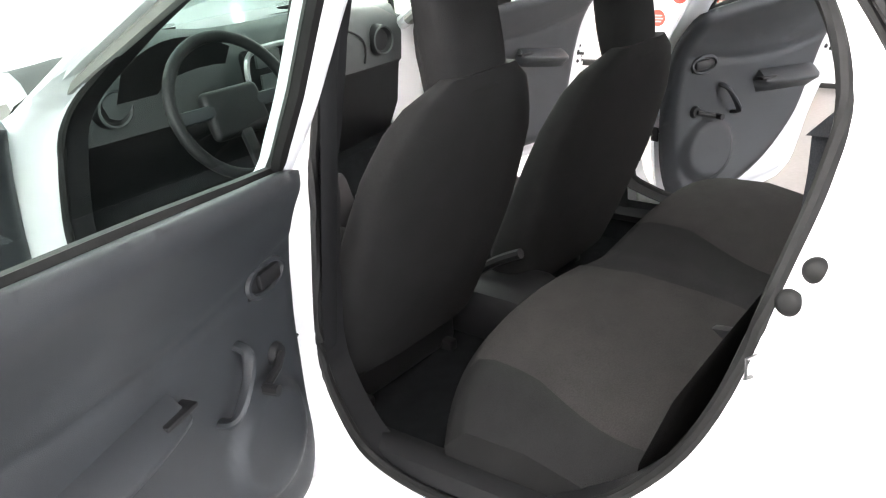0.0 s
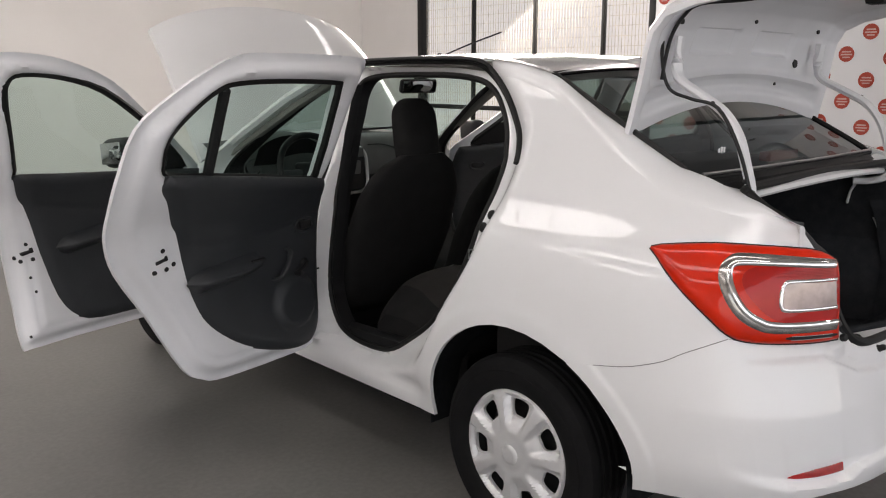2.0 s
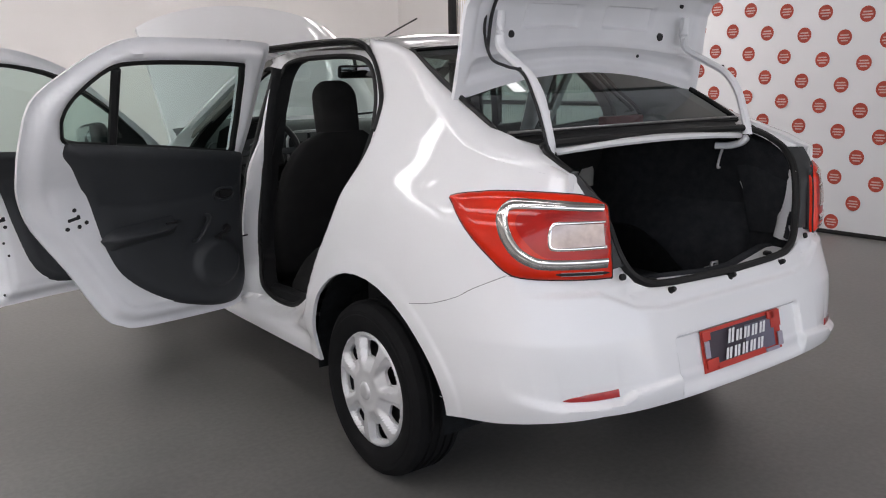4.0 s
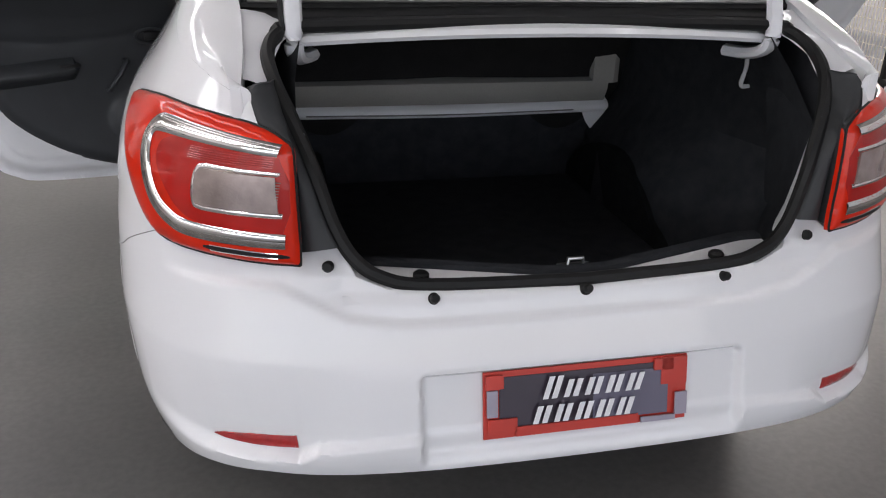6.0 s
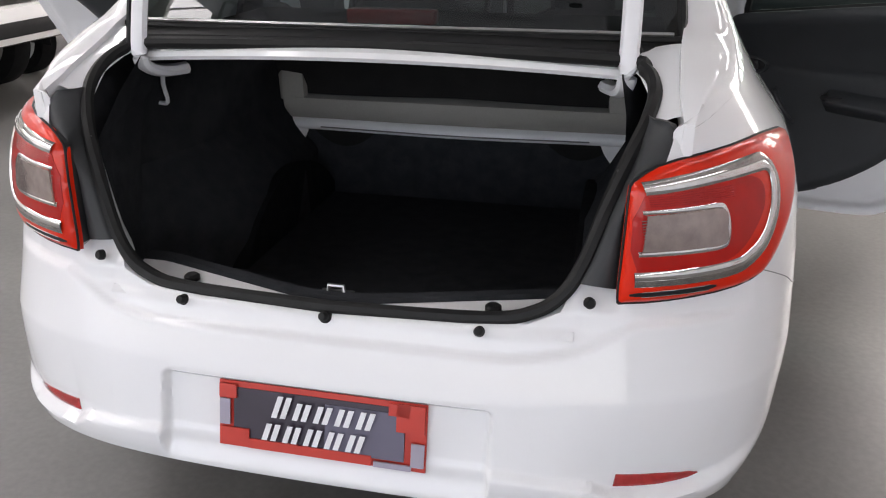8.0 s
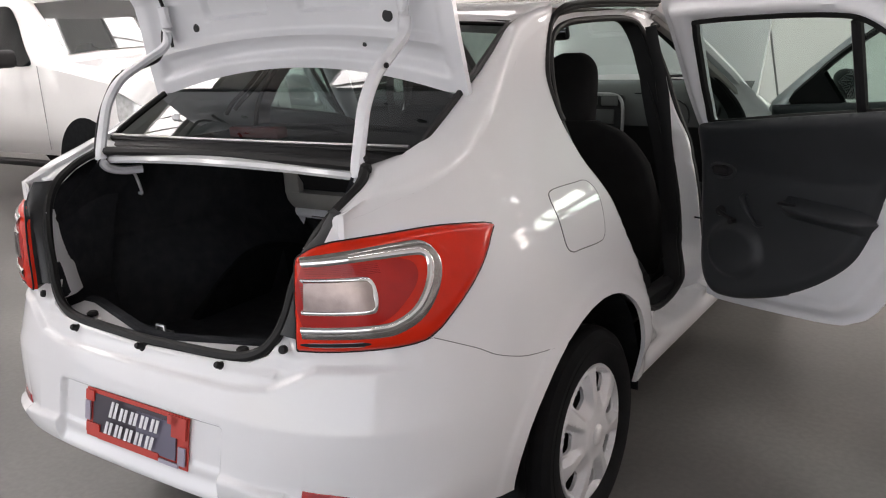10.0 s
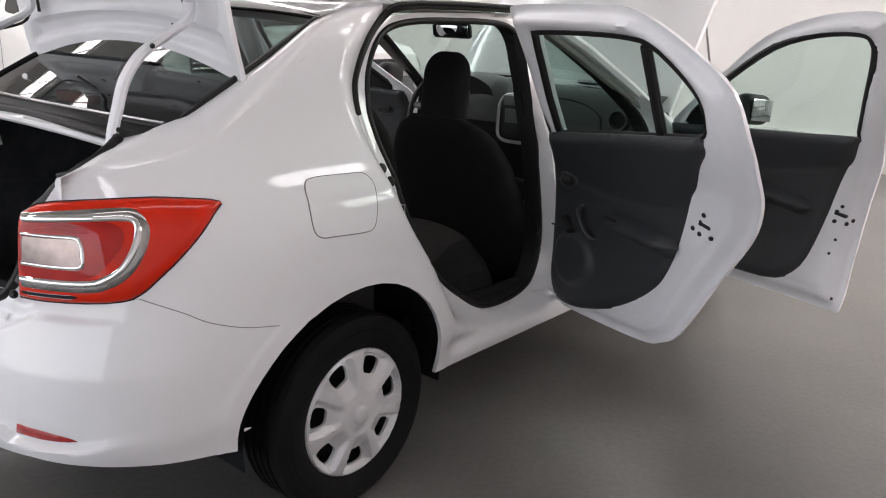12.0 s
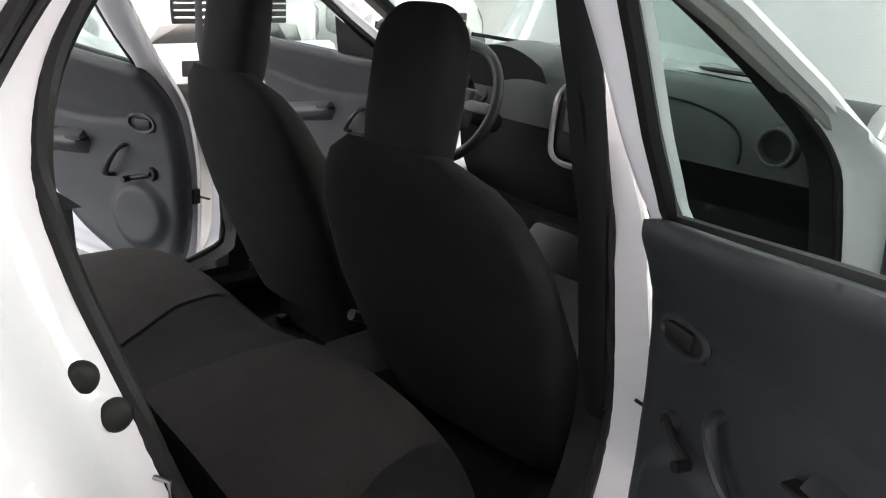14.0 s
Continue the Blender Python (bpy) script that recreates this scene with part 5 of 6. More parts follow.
tube(bm, [(0, 1.72, .48), (0, 1.70, .60)], .010, 8)
bmesh.ops.create_uvsphere(bm, u_segments=12, v_segments=8, radius=.026, matrix=pose(0, 1.695, .62))
part("gear_lever", bm, BLACK, car)
bm = bmesh.new()
tube(bm, spline([(-.02, 1.30, .46), (-.02, 1.2, .53), (-.02, 1.12, .57)], 4), .014, 8)
part("handbrake", bm, BLACK, car)
for sg in (1, -1):
    # sill and pillar trims
    bm = bmesh.new()
    tube(bm, [(.69 * sg, .45, .45), (.700 * sg, 1.0, .435), (.700 * sg, 2.0, .43)], .045, 8, flat=.8)
    part("sill_trim", bm, BLACK, car)
    bm = bmesh.new()
    add_grid(bm, [[(.708 * sg, y, z) for y in np.linspace(.42, 2.0, 6)] for z in (.29, .37, .44)])
    part("sill_panel", bm, CARPET, car)
    bm = bmesh.new()
    rows = [[((float(width_at(z)) - float(jamb_depth(z)) - .065 - k) * sg, y + dy, z) for dy in (.02, .09)] for z, y, k in ((.42, 1.14, .02), (.7, 1.145, .035), (.82, 1.145, .035), (.95, 1.12, .02), (1.15, 1.12, 0), (1.42, 1.16, 0))]
    add_grid(bm, rows)
    part("pillar_trim", bm, BLACK, car, "dark plastic pillar trim")
    bm = bmesh.new()
    tube(bm, [(.60 * sg, 1.06, 1.40), (.645 * sg, 1.085, 1.15), (.665 * sg, 1.17, .55)], .021, 6, flat=.12, up=(0, 1, 0))
    part("seat_belt", bm, BLACK, car, "black seat belt")
    # check strap between the pillar and the rear door
    bm = bmesh.new()
    rbox(bm, (.010, .026, .046), pose(.800 * sg, 1.136, .672, 0, 0, -12 * sg), .003)
    tube(bm, [(.80 * sg, 1.143, .672), (.75 * sg, 1.152, .674)], .0035, 6)
    part("check_strap", bm, RUBBER, car, "black door check strap")
    # rear quarter lining
    bm = bmesh.new()
    rows = [[((float(width_at(z)) - float(jamb_depth(z)) - .04 - k) * sg, y, z) for y, k in ((.02, .05), (.12, .03), (.20 - .08 * max(0, z - .7), .015))] for z in (.45, .7, .9, 1.05)]
    add_grid(bm, rows)
    part("quarter_lining", bm, BLACK, car)


def seat(sg):
    s = empty("front_seat", "black cloth front seat with a tall headrest", "seat")
    del s["category"]
    s.parent = car
    cx = .305 if sg > 0 else -.345
    wide = 1.18 if sg > 0 else 1.0
    dy = -.032 if sg > 0 else -.012
    dz = -.055 if sg > 0 else 0
    # backrest as stacked rounded sections leaning rearwards
    bm = bmesh.new()
    secs = []
    for u in np.linspace(0, 1, 16):
        z = .46 + dz + .66 * u
        yb = 1.20 + dy - .235 * u - .02 * math.sin(math.pi * u)
        w = np.interp(u, [0, .12, .45, .75, .90, .97, 1], [.225, .25, .272, .255, .205, .16, .11])
        t = np.interp(u, [0, .2, .6, .9, 1], [.13, .17, .14, .10, .05])
        ring = []
        for a in np.linspace(0, 2 * math.pi, 28, endpoint=False):
            ca, sa = math.cos(a), math.sin(a)
            x = w * wide * np.sign(ca) * abs(ca) ** .55
            y = t / 2 * np.sign(sa) * abs(sa) ** .6
            if sa > 0:
                y -= .03 * (1 - abs(x / w / wide) ** 2) * sa
            ring.append((cx + x, yb + t / 2 + y, z))
        secs.append(ring + [ring[0]])
    add_grid(bm, secs)
    bmesh.ops.remove_doubles(bm, verts=bm.verts, dist=.0005)
    bmesh.ops.holes_fill(bm, edges=[e for e in bm.edges if e.is_boundary], sides=0)
    part("backrest", bm, FABRIC, s, angle=60)
    bm = bmesh.new()
    secs = []
    for u in np.sin(np.linspace(0, 1, 18) * math.pi / 2):
        z = 1.085 + dz + (.258 - dz - (.028 if sg > 0 else 0)) * u
        yb = .965 + dy + .035 * u
        cap = math.sqrt(max(0, 1 - (max(0, u - .70) / .302) ** 2))
        w = np.interp(u, [0, .1, .5, 1], [.098, .103, .106, .104]) * (.25 + .75 * cap)
        t = np.interp(u, [0, .3, 1], [.085, .10, .085]) * (.3 + .7 * cap)
        ring = [(cx + w * np.sign(math.cos(a)) * abs(math.cos(a)) ** .6, yb + .05 + t / 2 * np.sign(math.sin(a)) * abs(math.sin(a)) ** .7, z) for a in np.linspace(0, 2 * math.pi, 24, endpoint=False)]
        secs.append(ring + [ring[0]])
    add_grid(bm, secs)
    bmesh.ops.remove_doubles(bm, verts=bm.verts, dist=.0005)
    bmesh.ops.holes_fill(bm, edges=[e for e in bm.edges if e.is_boundary], sides=0)
    part("headrest", bm, FABRIC, s, "tall black headrest", angle=60)
    bm = bmesh.new()
    rbox(bm, (.50, .52, .16), pose(cx, 1.50, .49, 6), .06, 4)
    part("seat_cushion", bm, FABRIC, s)
    bm = bmesh.new()
    rbox(bm, (.42, .44, .10), pose(cx, 1.48, .38), .02)
    part("seat_base", bm, BLACK, s)
    for k in (-.16, .16):
        bm = bmesh.new()
        rbox(bm, (.03, .46, .03), pose(cx + k, 1.46, .345), .006)
        part("seat_rail", bm, BLACK, s, "dark steel seat rail")
    bm = bmesh.new()
    lathe(bm, [(0, .02), (.03, .02), (.036, .0), (.036, -.02)], pose(cx - .245 * sg, 1.24, .53, 0, -90 * sg, 0), 20)
    part("recline_knob", bm, BLACK, s)
    return s


for sg in (1, -1):
    seat(sg)
bench = empty("rear_bench", "black rear bench with grey cloth panels", "seat")
del bench["category"]
bench.parent = car
BX = np.linspace(-.69, .69, 51)


def bench_top(x, v):
    """v from the front edge (0) back to the backrest (1)."""
    lobes = .022 * math.cos((abs(x) - .36) * 6.5)
    side = .07 * (abs(x) / .68) ** 12
    z = np.interp(v, [0, .06, .16, .35, .7, 1], [.42, .585, .64, .645, .60, .57]) + lobes - side
    y = np.interp(v, [0, .06, .16, .35, .7, 1], [.885, .905, .85, .72, .50, .40]) + .015 - .055 * (abs(x) / .66) ** 4
    return (x, y, z)


bm = bmesh.new()
VV = np.concatenate([np.linspace(0, .2, 7), np.linspace(.27, 1, 10)])
add_grid(bm, [[(x * .97, .86, .34) for x in BX]] + [[bench_top(x, v) for x in BX] for v in VV])
for end in (BX[0], BX[-1]):
    add_grid(bm, [[bench_top(end, v) for v in VV], [(end, bench_top(end, v)[1], .34) for v in VV]])
part("bench_cushion", bm, FABRIC, bench, angle=60)
for sg in (1, -1):
    bm = bmesh.new()
    add_grid(bm, [[tuple(np.array(bench_top(x * sg, v)) + [0, .003 if v < .1 else 0, .004]) for x in np.linspace(.12 + .03 * math.sin(v * 7), .60 - .02 * math.sin(v * 8), 15)] for v in np.linspace(.10, .95, 18)])
    part("cloth_panel", bm, FABRIC2, bench, "grey patterned cloth panel")
    bm = bmesh.new()
    rbox(bm, (.03, .10, .02), pose(.24 * sg, .50, .62, -20, 0, 30 * sg), .006)
    part("belt_buckle", bm, BLACK, bench, "black belt buckle")
bm = bmesh.new()
add_grid(bm, [[(x * min(1.0, (float(width_at(z)) - float(jamb_depth(z)) - .03) / .69), y - .02 * math.cos((abs(x) - .36) * 6) * (y > .31), z) for x in BX] for y, z in ((.46, .54), (.45, .62), (.40, .75), (.335, .87), (.27, 1.0), (.24, 1.04), (.19, 1.045), (.325, .84), (.335, .5))])
part("bench_backrest", bm, FABRIC, bench, angle=60)

# dashboard
dash = empty("dashboard", "dark grey dashboard with round vents", "dashboard")
del dash["category"]
dash.parent = car
bm = bmesh.new()
prof = [(2.15, 1.122), (2.10, 1.126), (2.05, 1.102), (2.02, 1.06), (2.008, 1.0), (2.02, .905)]
low_prof = [(2.02, .905), (2.035, .89), (2.06, .74), (2.12, .62), (2.2, .52)]
add_grid(bm, [[(x, y + .10 * (abs(x) / .70) ** 2 - (.03 if abs(x + .36) < .2 and z > .95 else 0), z + (.035 * math.exp(-((x + .36) / .17) ** 2) if z > .97 else 0) - .02 * (abs(x) / .7) ** 2) for x in np.linspace(-.70, .70, 45)] for y, z in prof])
part("dash_panel", bm, DASH, dash, "grey moulded dashboard top", angle=50)
bm = bmesh.new()
add_grid(bm, [[(x, y + .10 * (abs(x) / .70) ** 2, z - .02 * (abs(x) / .7) ** 2) for x in np.linspace(-.70, .70, 31)] for y, z in low_prof])
part("lower_dash", bm, BLACK, dash, "black lower dashboard", angle=50)
bm = bmesh.new()
tube(bm, spline([(.17, 2.018, 1.066), (.27, 2.03, 1.062), (.36, 2.036, 1.04), (.42, 2.04, 1.005), (.435, 2.044, .96), (.43, 2.05, .92)], 5), .004, 6)
part("dash_groove", bm, BLACK, dash, "dark parting line of the dashboard")
for sg in (1, -1):
    bm = bmesh.new()
    c = (.525 * sg, 2.052, .985)
    lathe(bm, [(.0, .0), (.036, .0), (.042, .012), (.050, .016), (.056, -.02)], pose(*c, 90, 0, 0), 28)
    part("round_vent", bm, BLACK, dash, "round black air vent")
    bm = bmesh.new()
    lathe(bm, [(.043, .014), (.047, .019), (.052, .016)], pose(*c, 90, 0, 0), 28)
    part("vent_ring", bm, DASH, dash)
bm = bmesh.new()
rbox(bm, (.25, .03, .24), pose(-.005, 1.99, .945, -8), .02)
part("radio_panel", bm, BLACK, dash, "black radio panel")
bm = bmesh.new()
ring = [(-.005 + .13 * np.sign(math.cos(a)) * abs(math.cos(a)) ** .5, 1.970 + .02 * math.sin(a), .945 + .12 * np.sign(math.sin(a)) * abs(math.sin(a)) ** .5) for a in np.linspace(0, 2 * math.pi, 32, endpoint=False)]
tube(bm, ring, .009, 6, closed=True, up=(0, 1, 0))
part("stack_frame", bm, STEEL, dash, "silver frame round the radio panel")
for dx, dz, w, h in ((-.05, .09, .09, .05), (.06, .09, .09, .05), (0, .01, .17, .07)):
    box_part("vent_grille" if dz > .05 else "display", (w, .012, h), (-.005 + dx, 1.970, .945 + dz), DASH, dash, bevel=.004)
bm = bmesh.new()
add_grid(bm, [[(-.36 + .17 * u, 2.02 - .06 * v, 1.0 + .145 * v * (1 - .35 * u * u)) for u in np.linspace(-1, 1, 9)] for v in (0, .5, 1)])
part("instrument_hood", bm, BLACK, dash)
wheel_ob = empty("steering_wheel", "black three-spoke steering wheel", "steering wheel")
del wheel_ob["category"]
wheel_ob.parent = car
mw = pose(-.36, 1.745, .985, 66, 0, 0)
bm = bmesh.new()
tube(bm, [mw @ Vector((.183 * math.cos(a), .183 * math.sin(a), 0)) for a in np.linspace(0, 2 * math.pi, 48, endpoint=False)], .016, 10, closed=True)
part("rim", bm, BLACK, wheel_ob, "black moulded wheel rim")
bm = bmesh.new()
rbox(bm, (.18, .13, .04), mw @ pose(0, -.012, -.016), .0195, 4)
part("hub", bm, BLACK, wheel_ob, "charcoal airbag hub")
for a in (0, 180, 270):
    bm = bmesh.new()
    rbox(bm, (.12, .035, .02), mw @ pose(0, 0, 0, 0, 0, a) @ pose(.12, 0, -.006), .008)
    part("spoke", bm, TRIM if a != 270 else BLACK, wheel_ob)
bm = bmesh.new()
tube(bm, [(-.36, 1.78, .97), (-.36, 1.95, .90)], .035, 10)
part("steering_column", bm, BLACK, wheel_ob)
for k in (-1, 1):
    bm = bmesh.new()
    tube(bm, [(-.36, 1.80, .965), (-.36 + .13 * k, 1.79, .985)], .008, 8)
    part("stalk", bm, BLACK, wheel_ob)
bm = bmesh.new()
rbox(bm, (.22, .02, .065), pose(0, 1.40, 1.385, 10), .015)
tube(bm, [(0, 1.41, 1.40), (0, 1.43, 1.46)], .01, 6)
part("inside_mirror", bm, BLACK, car, "black inside mirror")
bm = bmesh.new()
rbox(bm, (.20, .004, .05), pose(0, 1.388, 1.384, 10), .001)
part("inside_mirror_glass", bm, MIRROR, car)

# display plate on the bumper
plate = empty("display_plate", "red and black display plate with white slanted lettering bars", "plate")
plate.parent = car
del plate["category"]
mp = pose(0, -.872, .525, 90 - 12, 0, 0)
PB = [("plate_board", (.400, .128), (0, 0), PLRED, 0), ("dark_field", (.330, .098), (-.005, .004), PLDARK, 1), ("slate_field", (.15, .090), (.085, -.002), PLSLATE, 2),
      ("red_block", (.052, .052), (.171, .036), PLRED, 3), ("red_block", (.040, .022), (.150, .050), PLRED, 3), ("red_block", (.055, .026), (-.165, -.038), PLRED, 3), ("red_block", (.24, .018), (-.02, -.052), PLRED, 3),
      ("red_block", (.034, .026), (-.180, .046), PLRED, 3), ("grey_block", (.020, .050), (-.185, .006), PLGREY, 4), ("grey_block", (.024, .044), (.186, -.030), PLGREY, 4), ("grey_block", (.07, .010), (.14, -.056), PLGREY, 4)]
for nm, (w, h), (x, z), mt, k in PB:
    bm = bmesh.new()
    rbox(bm, (w, h, .004), mp @ pose(x, z, .0022 * k), .0008 if k == 0 else 0)
    part(nm, bm, mt, plate, smooth=False)


def slant(x, z, w, h, k=6):
    bm = bmesh.new()
    q = .32
    vs = [bm.verts.new(mp @ Vector((x + a * w / 2 + q * (z + b * h / 2), z + b * h / 2, .0022 * k + c))) for c in (0, .0012) for a, b in ((-1, -1), (1, -1), (1, 1), (-1, 1))]
    for f in ((3, 2, 1, 0), (4, 5, 6, 7), (0, 1, 5, 4), (1, 2, 6, 5), (2, 3, 7, 6), (3, 0, 4, 7)):
        bm.faces.new([vs[i] for i in f])
    part("lettering_bar", bm, PLWHITE, plate, smooth=False)


# two lines of writing as plain slanted bars in pairs
for x0, z0, first in ((-.080, .024, .042), (-.084, -.022, .033)):
    for i in range(5):
        h = first if i == 0 else .033
        for dx in (-.0085, .0085):
            slant(x0 + i * .0405 + dx, z0 + (h - .033) / 2, .0105, h)

# small pale sticker on the rear window
for i, (dx, h) in enumerate(((0, .012), (.013, .020), (.026, .018))):
    p = np.array(backlight(-.62 + (dx / .58), .16)) + [0, -.004, .004]
    box_part("window_sticker", (.010, .002, h), tuple(p), PLWHITE, car, "pale sticker bars on the rear window", bevel=0)

# ---- other vehicles parked in a row, noses towards the white car ----
BGWHITE = material("white_vehicle_paint", (0.86, 0.85, 0.84), 0.25, vary=0.02, scale=3, coat=0.9)
BGSILVER = material("pale_silver_paint", (0.52, 0.52, 0.50), 0.30, 0.3, vary=0.03, scale=3, coat=0.9)
BGGREY = material("grey_bumper_plastic", (0.10, 0.11, 0.11), 0.5, vary=0.1, scale=12)
DARKGLASS = material("dark_tinted_glass", (0.010, 0.012, 0.013), 0.03, vary=0.1, scale=5, spec=0.22)
SHINEGLASS = material("windscreen_glass", (0.05, 0.055, 0.055), 0.05, vary=0.2, scale=3, coat=1.0)
HEADLIGHT = material("headlight_glass", (0.62, 0.63, 0.64), 0.10, 0.5, vary=0.2, scale=25, coat=1.0, bump=0.4, bump_scale=60)
GOLD = material("gold_badge", (0.62, 0.42, 0.10), 0.25, 0.9, vary=0.1, scale=20)


class Shape:
    """A vehicle body by tables along its length: l runs from the nose back, heights and half widths follow."""

    def __init__(self, top, roof_w, width, belt, sill=.32):
        self.top, self.roof_w, self.width, self.belt, self.sill = top, roof_w, width, belt, sill

    def at(self, l, k, side=1):
        """k: 0 sill, 1 widest, 2 belt, 3 edge of the top, 4 middle of the top."""
        tp = float(np.interp(l, *zip(*self.top)))
        w = float(np.interp(l, *zip(*self.width)))
        b = min(float(np.interp(l, *zip(*self.belt))), tp - .02)
        rw = min(float(np.interp(l, *zip(*self.roof_w))), w - .02)
        pts = [(w - .06, self.sill), (w, .62 if tp > .75 else tp - .1), (w - .015, b), (rw, tp - .015), (rw * .55, tp + .008), (0, tp + .015)]
        i = min(int(k), 4)
        u = k - i
        x = pts[i][0] * (1 - u) + pts[i + 1][0] * u
        z = pts[i][1] * (1 - u) + pts[i + 1][1] * u
        return (l, x * side, z)


def sectioned(sh, length, n, mat, parent, name="body"):
    bm = bmesh.new()
    ks = [0, .33, .66, 1, 1.33, 1.66, 2, 2.12, 2.5, 2.88, 3, 3.15, 3.5, 4, 5]
    ls = sorted(set(np.linspace(0, length, n)) | {a for a, _ in sh.top})
    rows = []
    for l in ls:
        r = [sh.at(l, k, 1) for k in ks]
        rows.append(r + [(a, -b, c) for a, b, c in reversed(r[:-1])])
    add_grid(bm, rows)
    bmesh.ops.holes_fill(bm, edges=[e for e in bm.edges if e.is_boundary], sides=0)
    bmesh.ops.triangulate(bm, faces=[f for f in bm.faces if len(f.verts) > 4])
    return part(name, bm, mat, parent, angle=38)


def pane(sh, corners, side, mat, parent, name="window", n=6, lift=.006):
    """A pane on the body's side: four corners as (l, k)."""
    c = np.array(corners, float)
    out = np.concatenate([[p * (1 - u) + q * u for u in (.10, .5, .90)] for p, q in zip(c, np.roll(c, -1, 0))])
    for _ in range(2):
        out = np.concatenate([[p * .75 + q * .25, p * .25 + q * .75] for p, q in zip(out, np.roll(out, -1, 0))])
    v, f = sheet(out, [], .14 / n * 6 / 6 + .03)
    bm = bm_of([np.array(sh.at(p[0], p[1], side)) + [0, lift * side, lift * .5] for p in v], f)
    return part(name, bm, mat, parent)


def front_pane(sh, l0, l1, frac, mat, parent, name, n=9, lift=.007):
    bm = bmesh.new()
    rows = []
    for l in np.linspace(l0, l1, 6):
        _, x, z = sh.at(l, 3)
        _, _, zm = sh.at(l, 5)
        rows.append([(l - lift, x * frac * u, z + (zm - z) * (1 - u * u) + lift) for u in np.linspace(-1, 1, n)])
    add_grid(bm, rows)
    return part(name, bm, mat, parent)


def road_wheel(l, side, w, r, parent, cover=HUBCAP):
    e = empty("wheel", "black tyre with a pale wheel cover", "wheel")
    del e["category"]
    e.parent = parent
    m = pose(l, (w - .10) * side, r, -90 * side, 0, 0)
    bm = bmesh.new()
    lathe(bm, [(r * .62, -.09), (r * .93, -.095), (r, -.06), (r, .06), (r * .93, .095), (r * .66, .09)], m, 36)
    part("tyre", bm, TYRE, e)
    bm = bmesh.new()
    lathe(bm, [(0, .085), (r * .3, .09), (r * .55, .075), (r * .66, .088)], m, 30)
    part("rim", bm, cover, e)
    # flat dark fan on the body side stands in for the shaded arch hollow
    bm = bmesh.new()
    ry = (w + .004) * side
    c = bm.verts.new((l, ry, r))
    ring = [bm.verts.new((l + (r + .07) * math.cos(a), ry, r + (r + .07) * math.sin(a))) for a in np.linspace(-.1, math.pi + .1, 24)]
    for p, q in zip(ring, ring[1:]):
        bm.faces.new((c, p, q))
    part("arch_shade", bm, CARPET, parent, "flat dark sheet for the shade in the wheel arch")


def headlamps(sh, l0, l1, k0, k1, parent):
    for side in (1, -1):
        pane(sh, [(l0, k0), (l0, k1), (l1, k1), (l1, k0)], side, HEADLIGHT, parent, "headlight", 7, .010)


def face_box(parent, name, w, h, y, z, mat, l=-.01, depth=.03, bevel=.008, label=""):
    return box_part(name, (depth, w, h), (l, y, z), mat, parent, label, bevel)


# pickup
pickup = empty("pickup_truck", "white double-cab pickup truck with dark windows", "pickup truck", (-3.95, 3.10, 0))
pickup.rotation_euler = (0, 0, math.pi)
pickup.scale = (1.0, 1.0, 1.05)
sh = Shape([(0, .82), (.03, 1.02), (.12, 1.10), (.5, 1.18), (1.14, 1.26), (1.86, 1.78), (2.12, 1.845), (2.9, 1.865), (3.58, 1.85), (3.74, 1.78), (3.80, 1.27), (5.2, 1.24)],
           [(0, .70), (.4, .80), (1.1, .80), (1.9, .63), (3.66, .63), (3.80, .86), (5.2, .86)],
           [(0, .72), (.15, .86), (.6, .915), (5.2, .915)], [(0, .84), (.5, 1.08), (1.2, 1.20), (5.2, 1.22)], .47)
sectioned(sh, 5.2, 30, BGWHITE, pickup)
for side in (1, -1):
    pane(sh, [(1.48, 2.05), (2.60, 2.05), (2.58, 2.86), (2.06, 2.86)], side, DARKGLASS, pickup, "side_window")
    pane(sh, [(2.72, 2.08), (3.55, 2.08), (3.52, 2.86), (2.70, 2.86)], side, DARKGLASS, pickup, "side_window")
    for l in (2.76, 3.64):
        box_part("door_handle", (.13, .03, .03), (l, .925 * side, 1.13), BLACK, pickup, bevel=.01)
    for l in (1.42, 2.66, 3.56):
        box_part("door_gap", (.004, .004, .70), (l, .913 * side, .88), GAP, pickup, bevel=0)
    box_part("outside_mirror", (.10, .20, .15), (1.72, 1.02 * side, 1.30), BLACK, pickup, bevel=.049, seg=4)
    box_part("side_step", (2.0, .10, .05), (2.4, .90 * side, .40), BLACK, pickup, bevel=.015)
    for l in (.85, 4.1):
        road_wheel(l, side, .915, .37, pickup, STEEL)
front_pane(sh, 1.22, 1.83, .93, SHINEGLASS, pickup, "windscreen")
bm = bmesh.new()
add_grid(bm, [[(1.63 + .30 * v + .06 * u * u, .63 * u, 1.775 + .085 * v - .03 * u * u) for u in np.linspace(-1, 1, 13)] for v in np.linspace(0, 1, 5)])
bmesh.ops.solidify(bm, geom=list(bm.faces), thickness=.012)
part("sun_visor", bm, BGWHITE, pickup, "pale sun visor over the windscreen")
headlamps(sh, .03, .40, 1.35, 1.98, pickup)
face_box(pickup, "grille", .90, .22, 0, .94, BLACK, .005)
for k in range(4):
    face_box(pickup, "grille_bar", .88, .018, 0, .87 + k * .045, CHROME, -.012, .02, .006)
face_box(pickup, "front_bumper", 1.70, .26, 0, .58, BGWHITE, -.03, .16, .05)
face_box(pickup, "air_intake", .9, .10, 0, .56, BLACK, -.115, .02, .008)
bm = bmesh.new()
rbox(bm, (1.26, 1.5, .02), pose(4.47, 0, 1.27), 0)
part("bed_cover", bm, BLACK, pickup, "black bed cover")

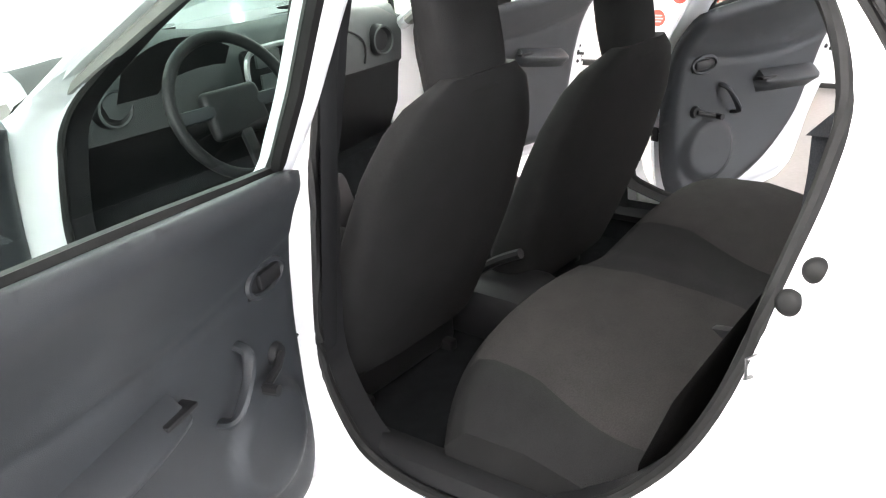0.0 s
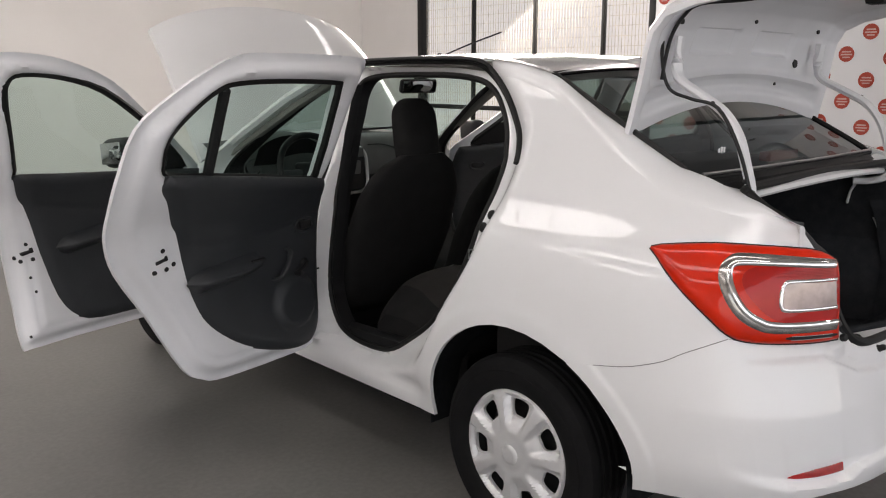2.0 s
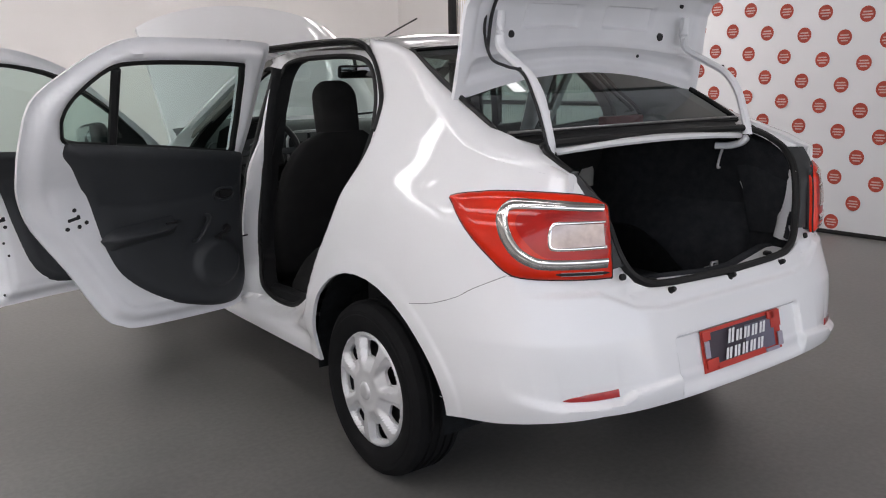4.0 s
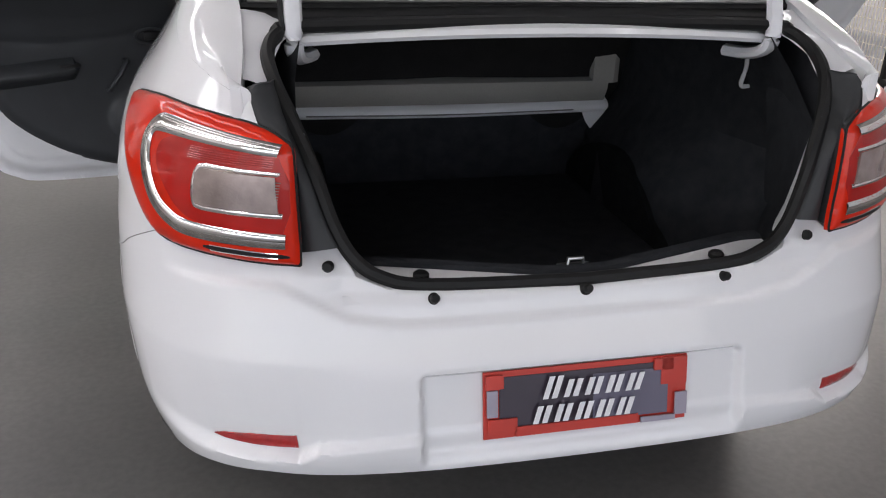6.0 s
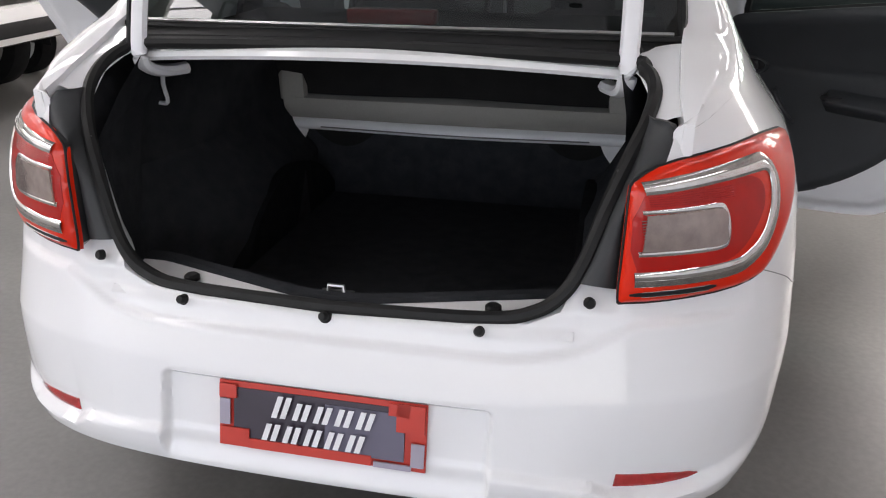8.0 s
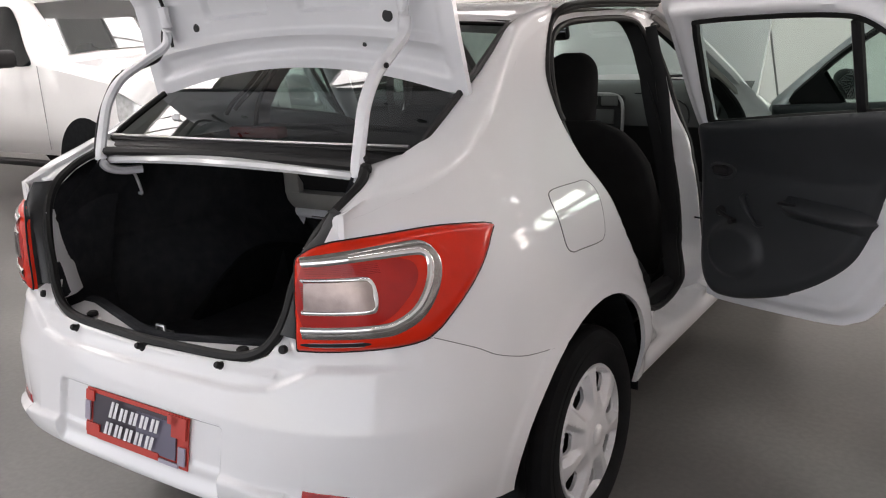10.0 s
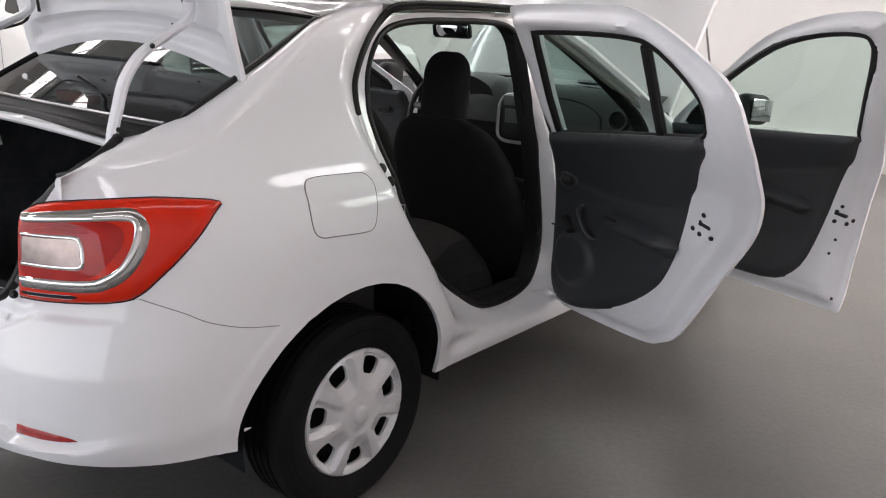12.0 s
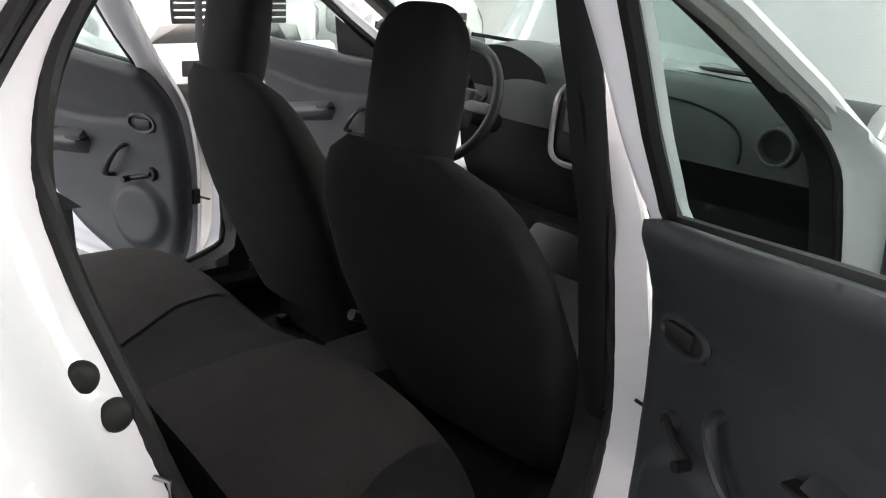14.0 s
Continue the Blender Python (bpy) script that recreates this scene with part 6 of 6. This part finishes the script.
# silver hatchback
hatch = empty("hatchback_car", "pale silver hatchback with a black grille", "car", (-4.45, .46, 0))
hatch.rotation_euler = (0, 0, math.pi)
hatch.scale = (1.0, 1.0, 0.95)
sh = Shape([(0, .60), (.04, .70), (.14, .77), (.5, .87), (1.05, .95), (1.75, 1.38), (2.1, 1.44), (3.0, 1.43), (3.5, 1.30), (3.75, .98), (3.8, .7)],
           [(0, .52), (.3, .66), (1.0, .70), (1.8, .54), (3.3, .52), (3.8, .6)], [(0, .48), (.05, .60), (.14, .70), (.4, .79), (3.4, .80), (3.8, .70)],
           [(0, .62), (.4, .80), (1.1, .90), (3.8, .95)], .26)
sectioned(sh, 3.8, 26, BGSILVER, hatch)
for side in (1, -1):
    pane(sh, [(1.45, 2.06), (2.30, 2.06), (2.25, 2.86), (1.85, 2.86)], side, DARKGLASS, hatch, "side_window")
    pane(sh, [(2.38, 2.06), (3.2, 2.06), (3.05, 2.86), (2.35, 2.86)], side, DARKGLASS, hatch, "side_window")
    box_part("outside_mirror", (.09, .17, .12), (1.45, .88 * side, .98), BGSILVER, hatch, bevel=.04, seg=3)
    for l in (.72, 3.15):
        road_wheel(l, side, .80, .28, hatch)
    face_box(hatch, "fog_lamp", .12, .07, .56 * side, .42, BLACK, .012, .03, .012)
front_pane(sh, 1.12, 1.72, .94, SHINEGLASS, hatch, "windscreen")
headlamps(sh, .05, .42, 1.3, 2.6, hatch)
face_box(hatch, "upper_grille", .80, .055, 0, .655, BLACK, -.002)
face_box(hatch, "lower_grille", .86, .045, 0, .575, BLACK, -.004)
face_box(hatch, "chrome_bar", .82, .022, 0, .615, CHROME, -.006)
face_box(hatch, "badge", .11, .028, 0, .617, GOLD, -.022, .012, .004, "gold badge")
face_box(hatch, "bumper_insert", .90, .09, 0, .40, BLACK, -.006)
face_box(hatch, "front_bumper", 1.06, .20, 0, .48, BGSILVER, .035, .10, .048)
face_box(hatch, "number_plate", .36, .10, 0, .46, PLWHITE, -.022, .008, .002, "white number plate with dark bars")
for k in range(6):
    face_box(hatch, "plate_bar", .03, .055, -.125 + k * .05 + (.02 if k > 2 else 0), .46, PLDARK, -.027, .003, 0)

# grey-fronted estate farther along
estate = empty("offroad_car", "tall white off-road car with a grey bumper", "car", (-4.1, 5.2, 0))
estate.rotation_euler = (0, 0, math.pi)
sh = Shape([(0, .80), (.05, .98), (.2, 1.06), (.6, 1.13), (1.15, 1.18), (1.80, 1.68), (2.2, 1.78), (3.6, 1.77), (4.0, 1.62), (4.2, 1.1), (4.25, .8)],
           [(0, .58), (.3, .70), (1.1, .74), (1.9, .58), (3.9, .56), (4.25, .62)], [(0, .64), (.12, .76), (.4, .85), (4.0, .86), (4.25, .78)],
           [(0, .82), (.4, 1.0), (1.2, 1.12), (4.25, 1.14)], .36)
sectioned(sh, 4.25, 26, BGWHITE, estate)
for side in (1, -1):
    pane(sh, [(1.5, 2.06), (2.42, 2.06), (2.40, 2.86), (1.98, 2.86)], side, DARKGLASS, estate, "side_window")
    pane(sh, [(2.5, 2.06), (3.3, 2.06), (3.25, 2.86), (2.5, 2.86)], side, DARKGLASS, estate, "side_window")
    box_part("outside_mirror", (.09, .17, .12), (1.55, .94 * side, 1.20), BGWHITE, estate, bevel=.04, seg=3)
    for l in (.80, 3.4):
        road_wheel(l, side, .86, .31, estate)
front_pane(sh, 1.22, 1.82, .94, SHINEGLASS, estate, "windscreen")
headlamps(sh, .05, .45, 1.3, 2.6, estate)
face_box(estate, "front_bumper", 1.34, .34, 0, .56, BGGREY, .015, .10, .04)
face_box(estate, "grille", .80, .14, 0, .86, BLACK, .0)
face_box(estate, "grille_bar", .78, .02, 0, .86, CHROME, -.014, .02, .004)

# tail of a pickup in the yard beyond the gate
yardtruck = empty("parked_truck", "white truck with a striped tail board, parked beyond the gate", "truck", (8.2, 6.1, 0))
sh = Shape([(0, 1.0), (1.9, 1.02), (1.95, 1.65), (3.4, 1.65), (4.9, 1.0)], [(0, .80), (1.9, .80), (2.0, .64), (3.4, .62), (4.9, .75)], [(0, .88), (4.9, .88)], [(0, .95), (4.9, .96)], .5)
sectioned(sh, 4.9, 16, BGSILVER, yardtruck)
for side in (1, -1):
    for l in (.9, 4.0):
        road_wheel(l, side, .88, .36, yardtruck, STEEL)
    face_box(yardtruck, "tail_light", .10, .30, .80 * side, .82, REFLECTOR, -.012)
face_box(yardtruck, "rear_bumper", 1.74, .16, 0, .52, STEEL, -.08, .16, .03)
for k in range(10):
    face_box(yardtruck, "stripe", .15, .05, -.70 + k * .155, .70, REFLECTOR if k % 2 else PLWHITE, -.012, .006, 0)
face_box(yardtruck, "number_plate", .36, .12, 0, .54, PLWHITE, -.168, .008, .002, "white number plate with dark bars")
for k in range(6):
    face_box(yardtruck, "plate_bar", .03, .06, -.125 + k * .05, .54, PLDARK, -.174, .003, 0)

# barred window in the far wall
win = tagged(empty("window_1", "dark window with white glazing bars", "window", (X0 + .02, 2.9, 1.75)), kind="structure")
box_part("pane", (.02, 1.5, 1.5), (0, 0, 0), DARKGLASS, win, bevel=0)
for k in range(5):
    box_part("glazing_bar", (.05, .05, 1.56), (.015, -.75 + k * .375, 0), BGWHITE, win, bevel=.005)
    box_part("glazing_bar", (.045, 1.56, .05), (.015, 0, -.75 + k * .375), BGWHITE, win, bevel=.005)
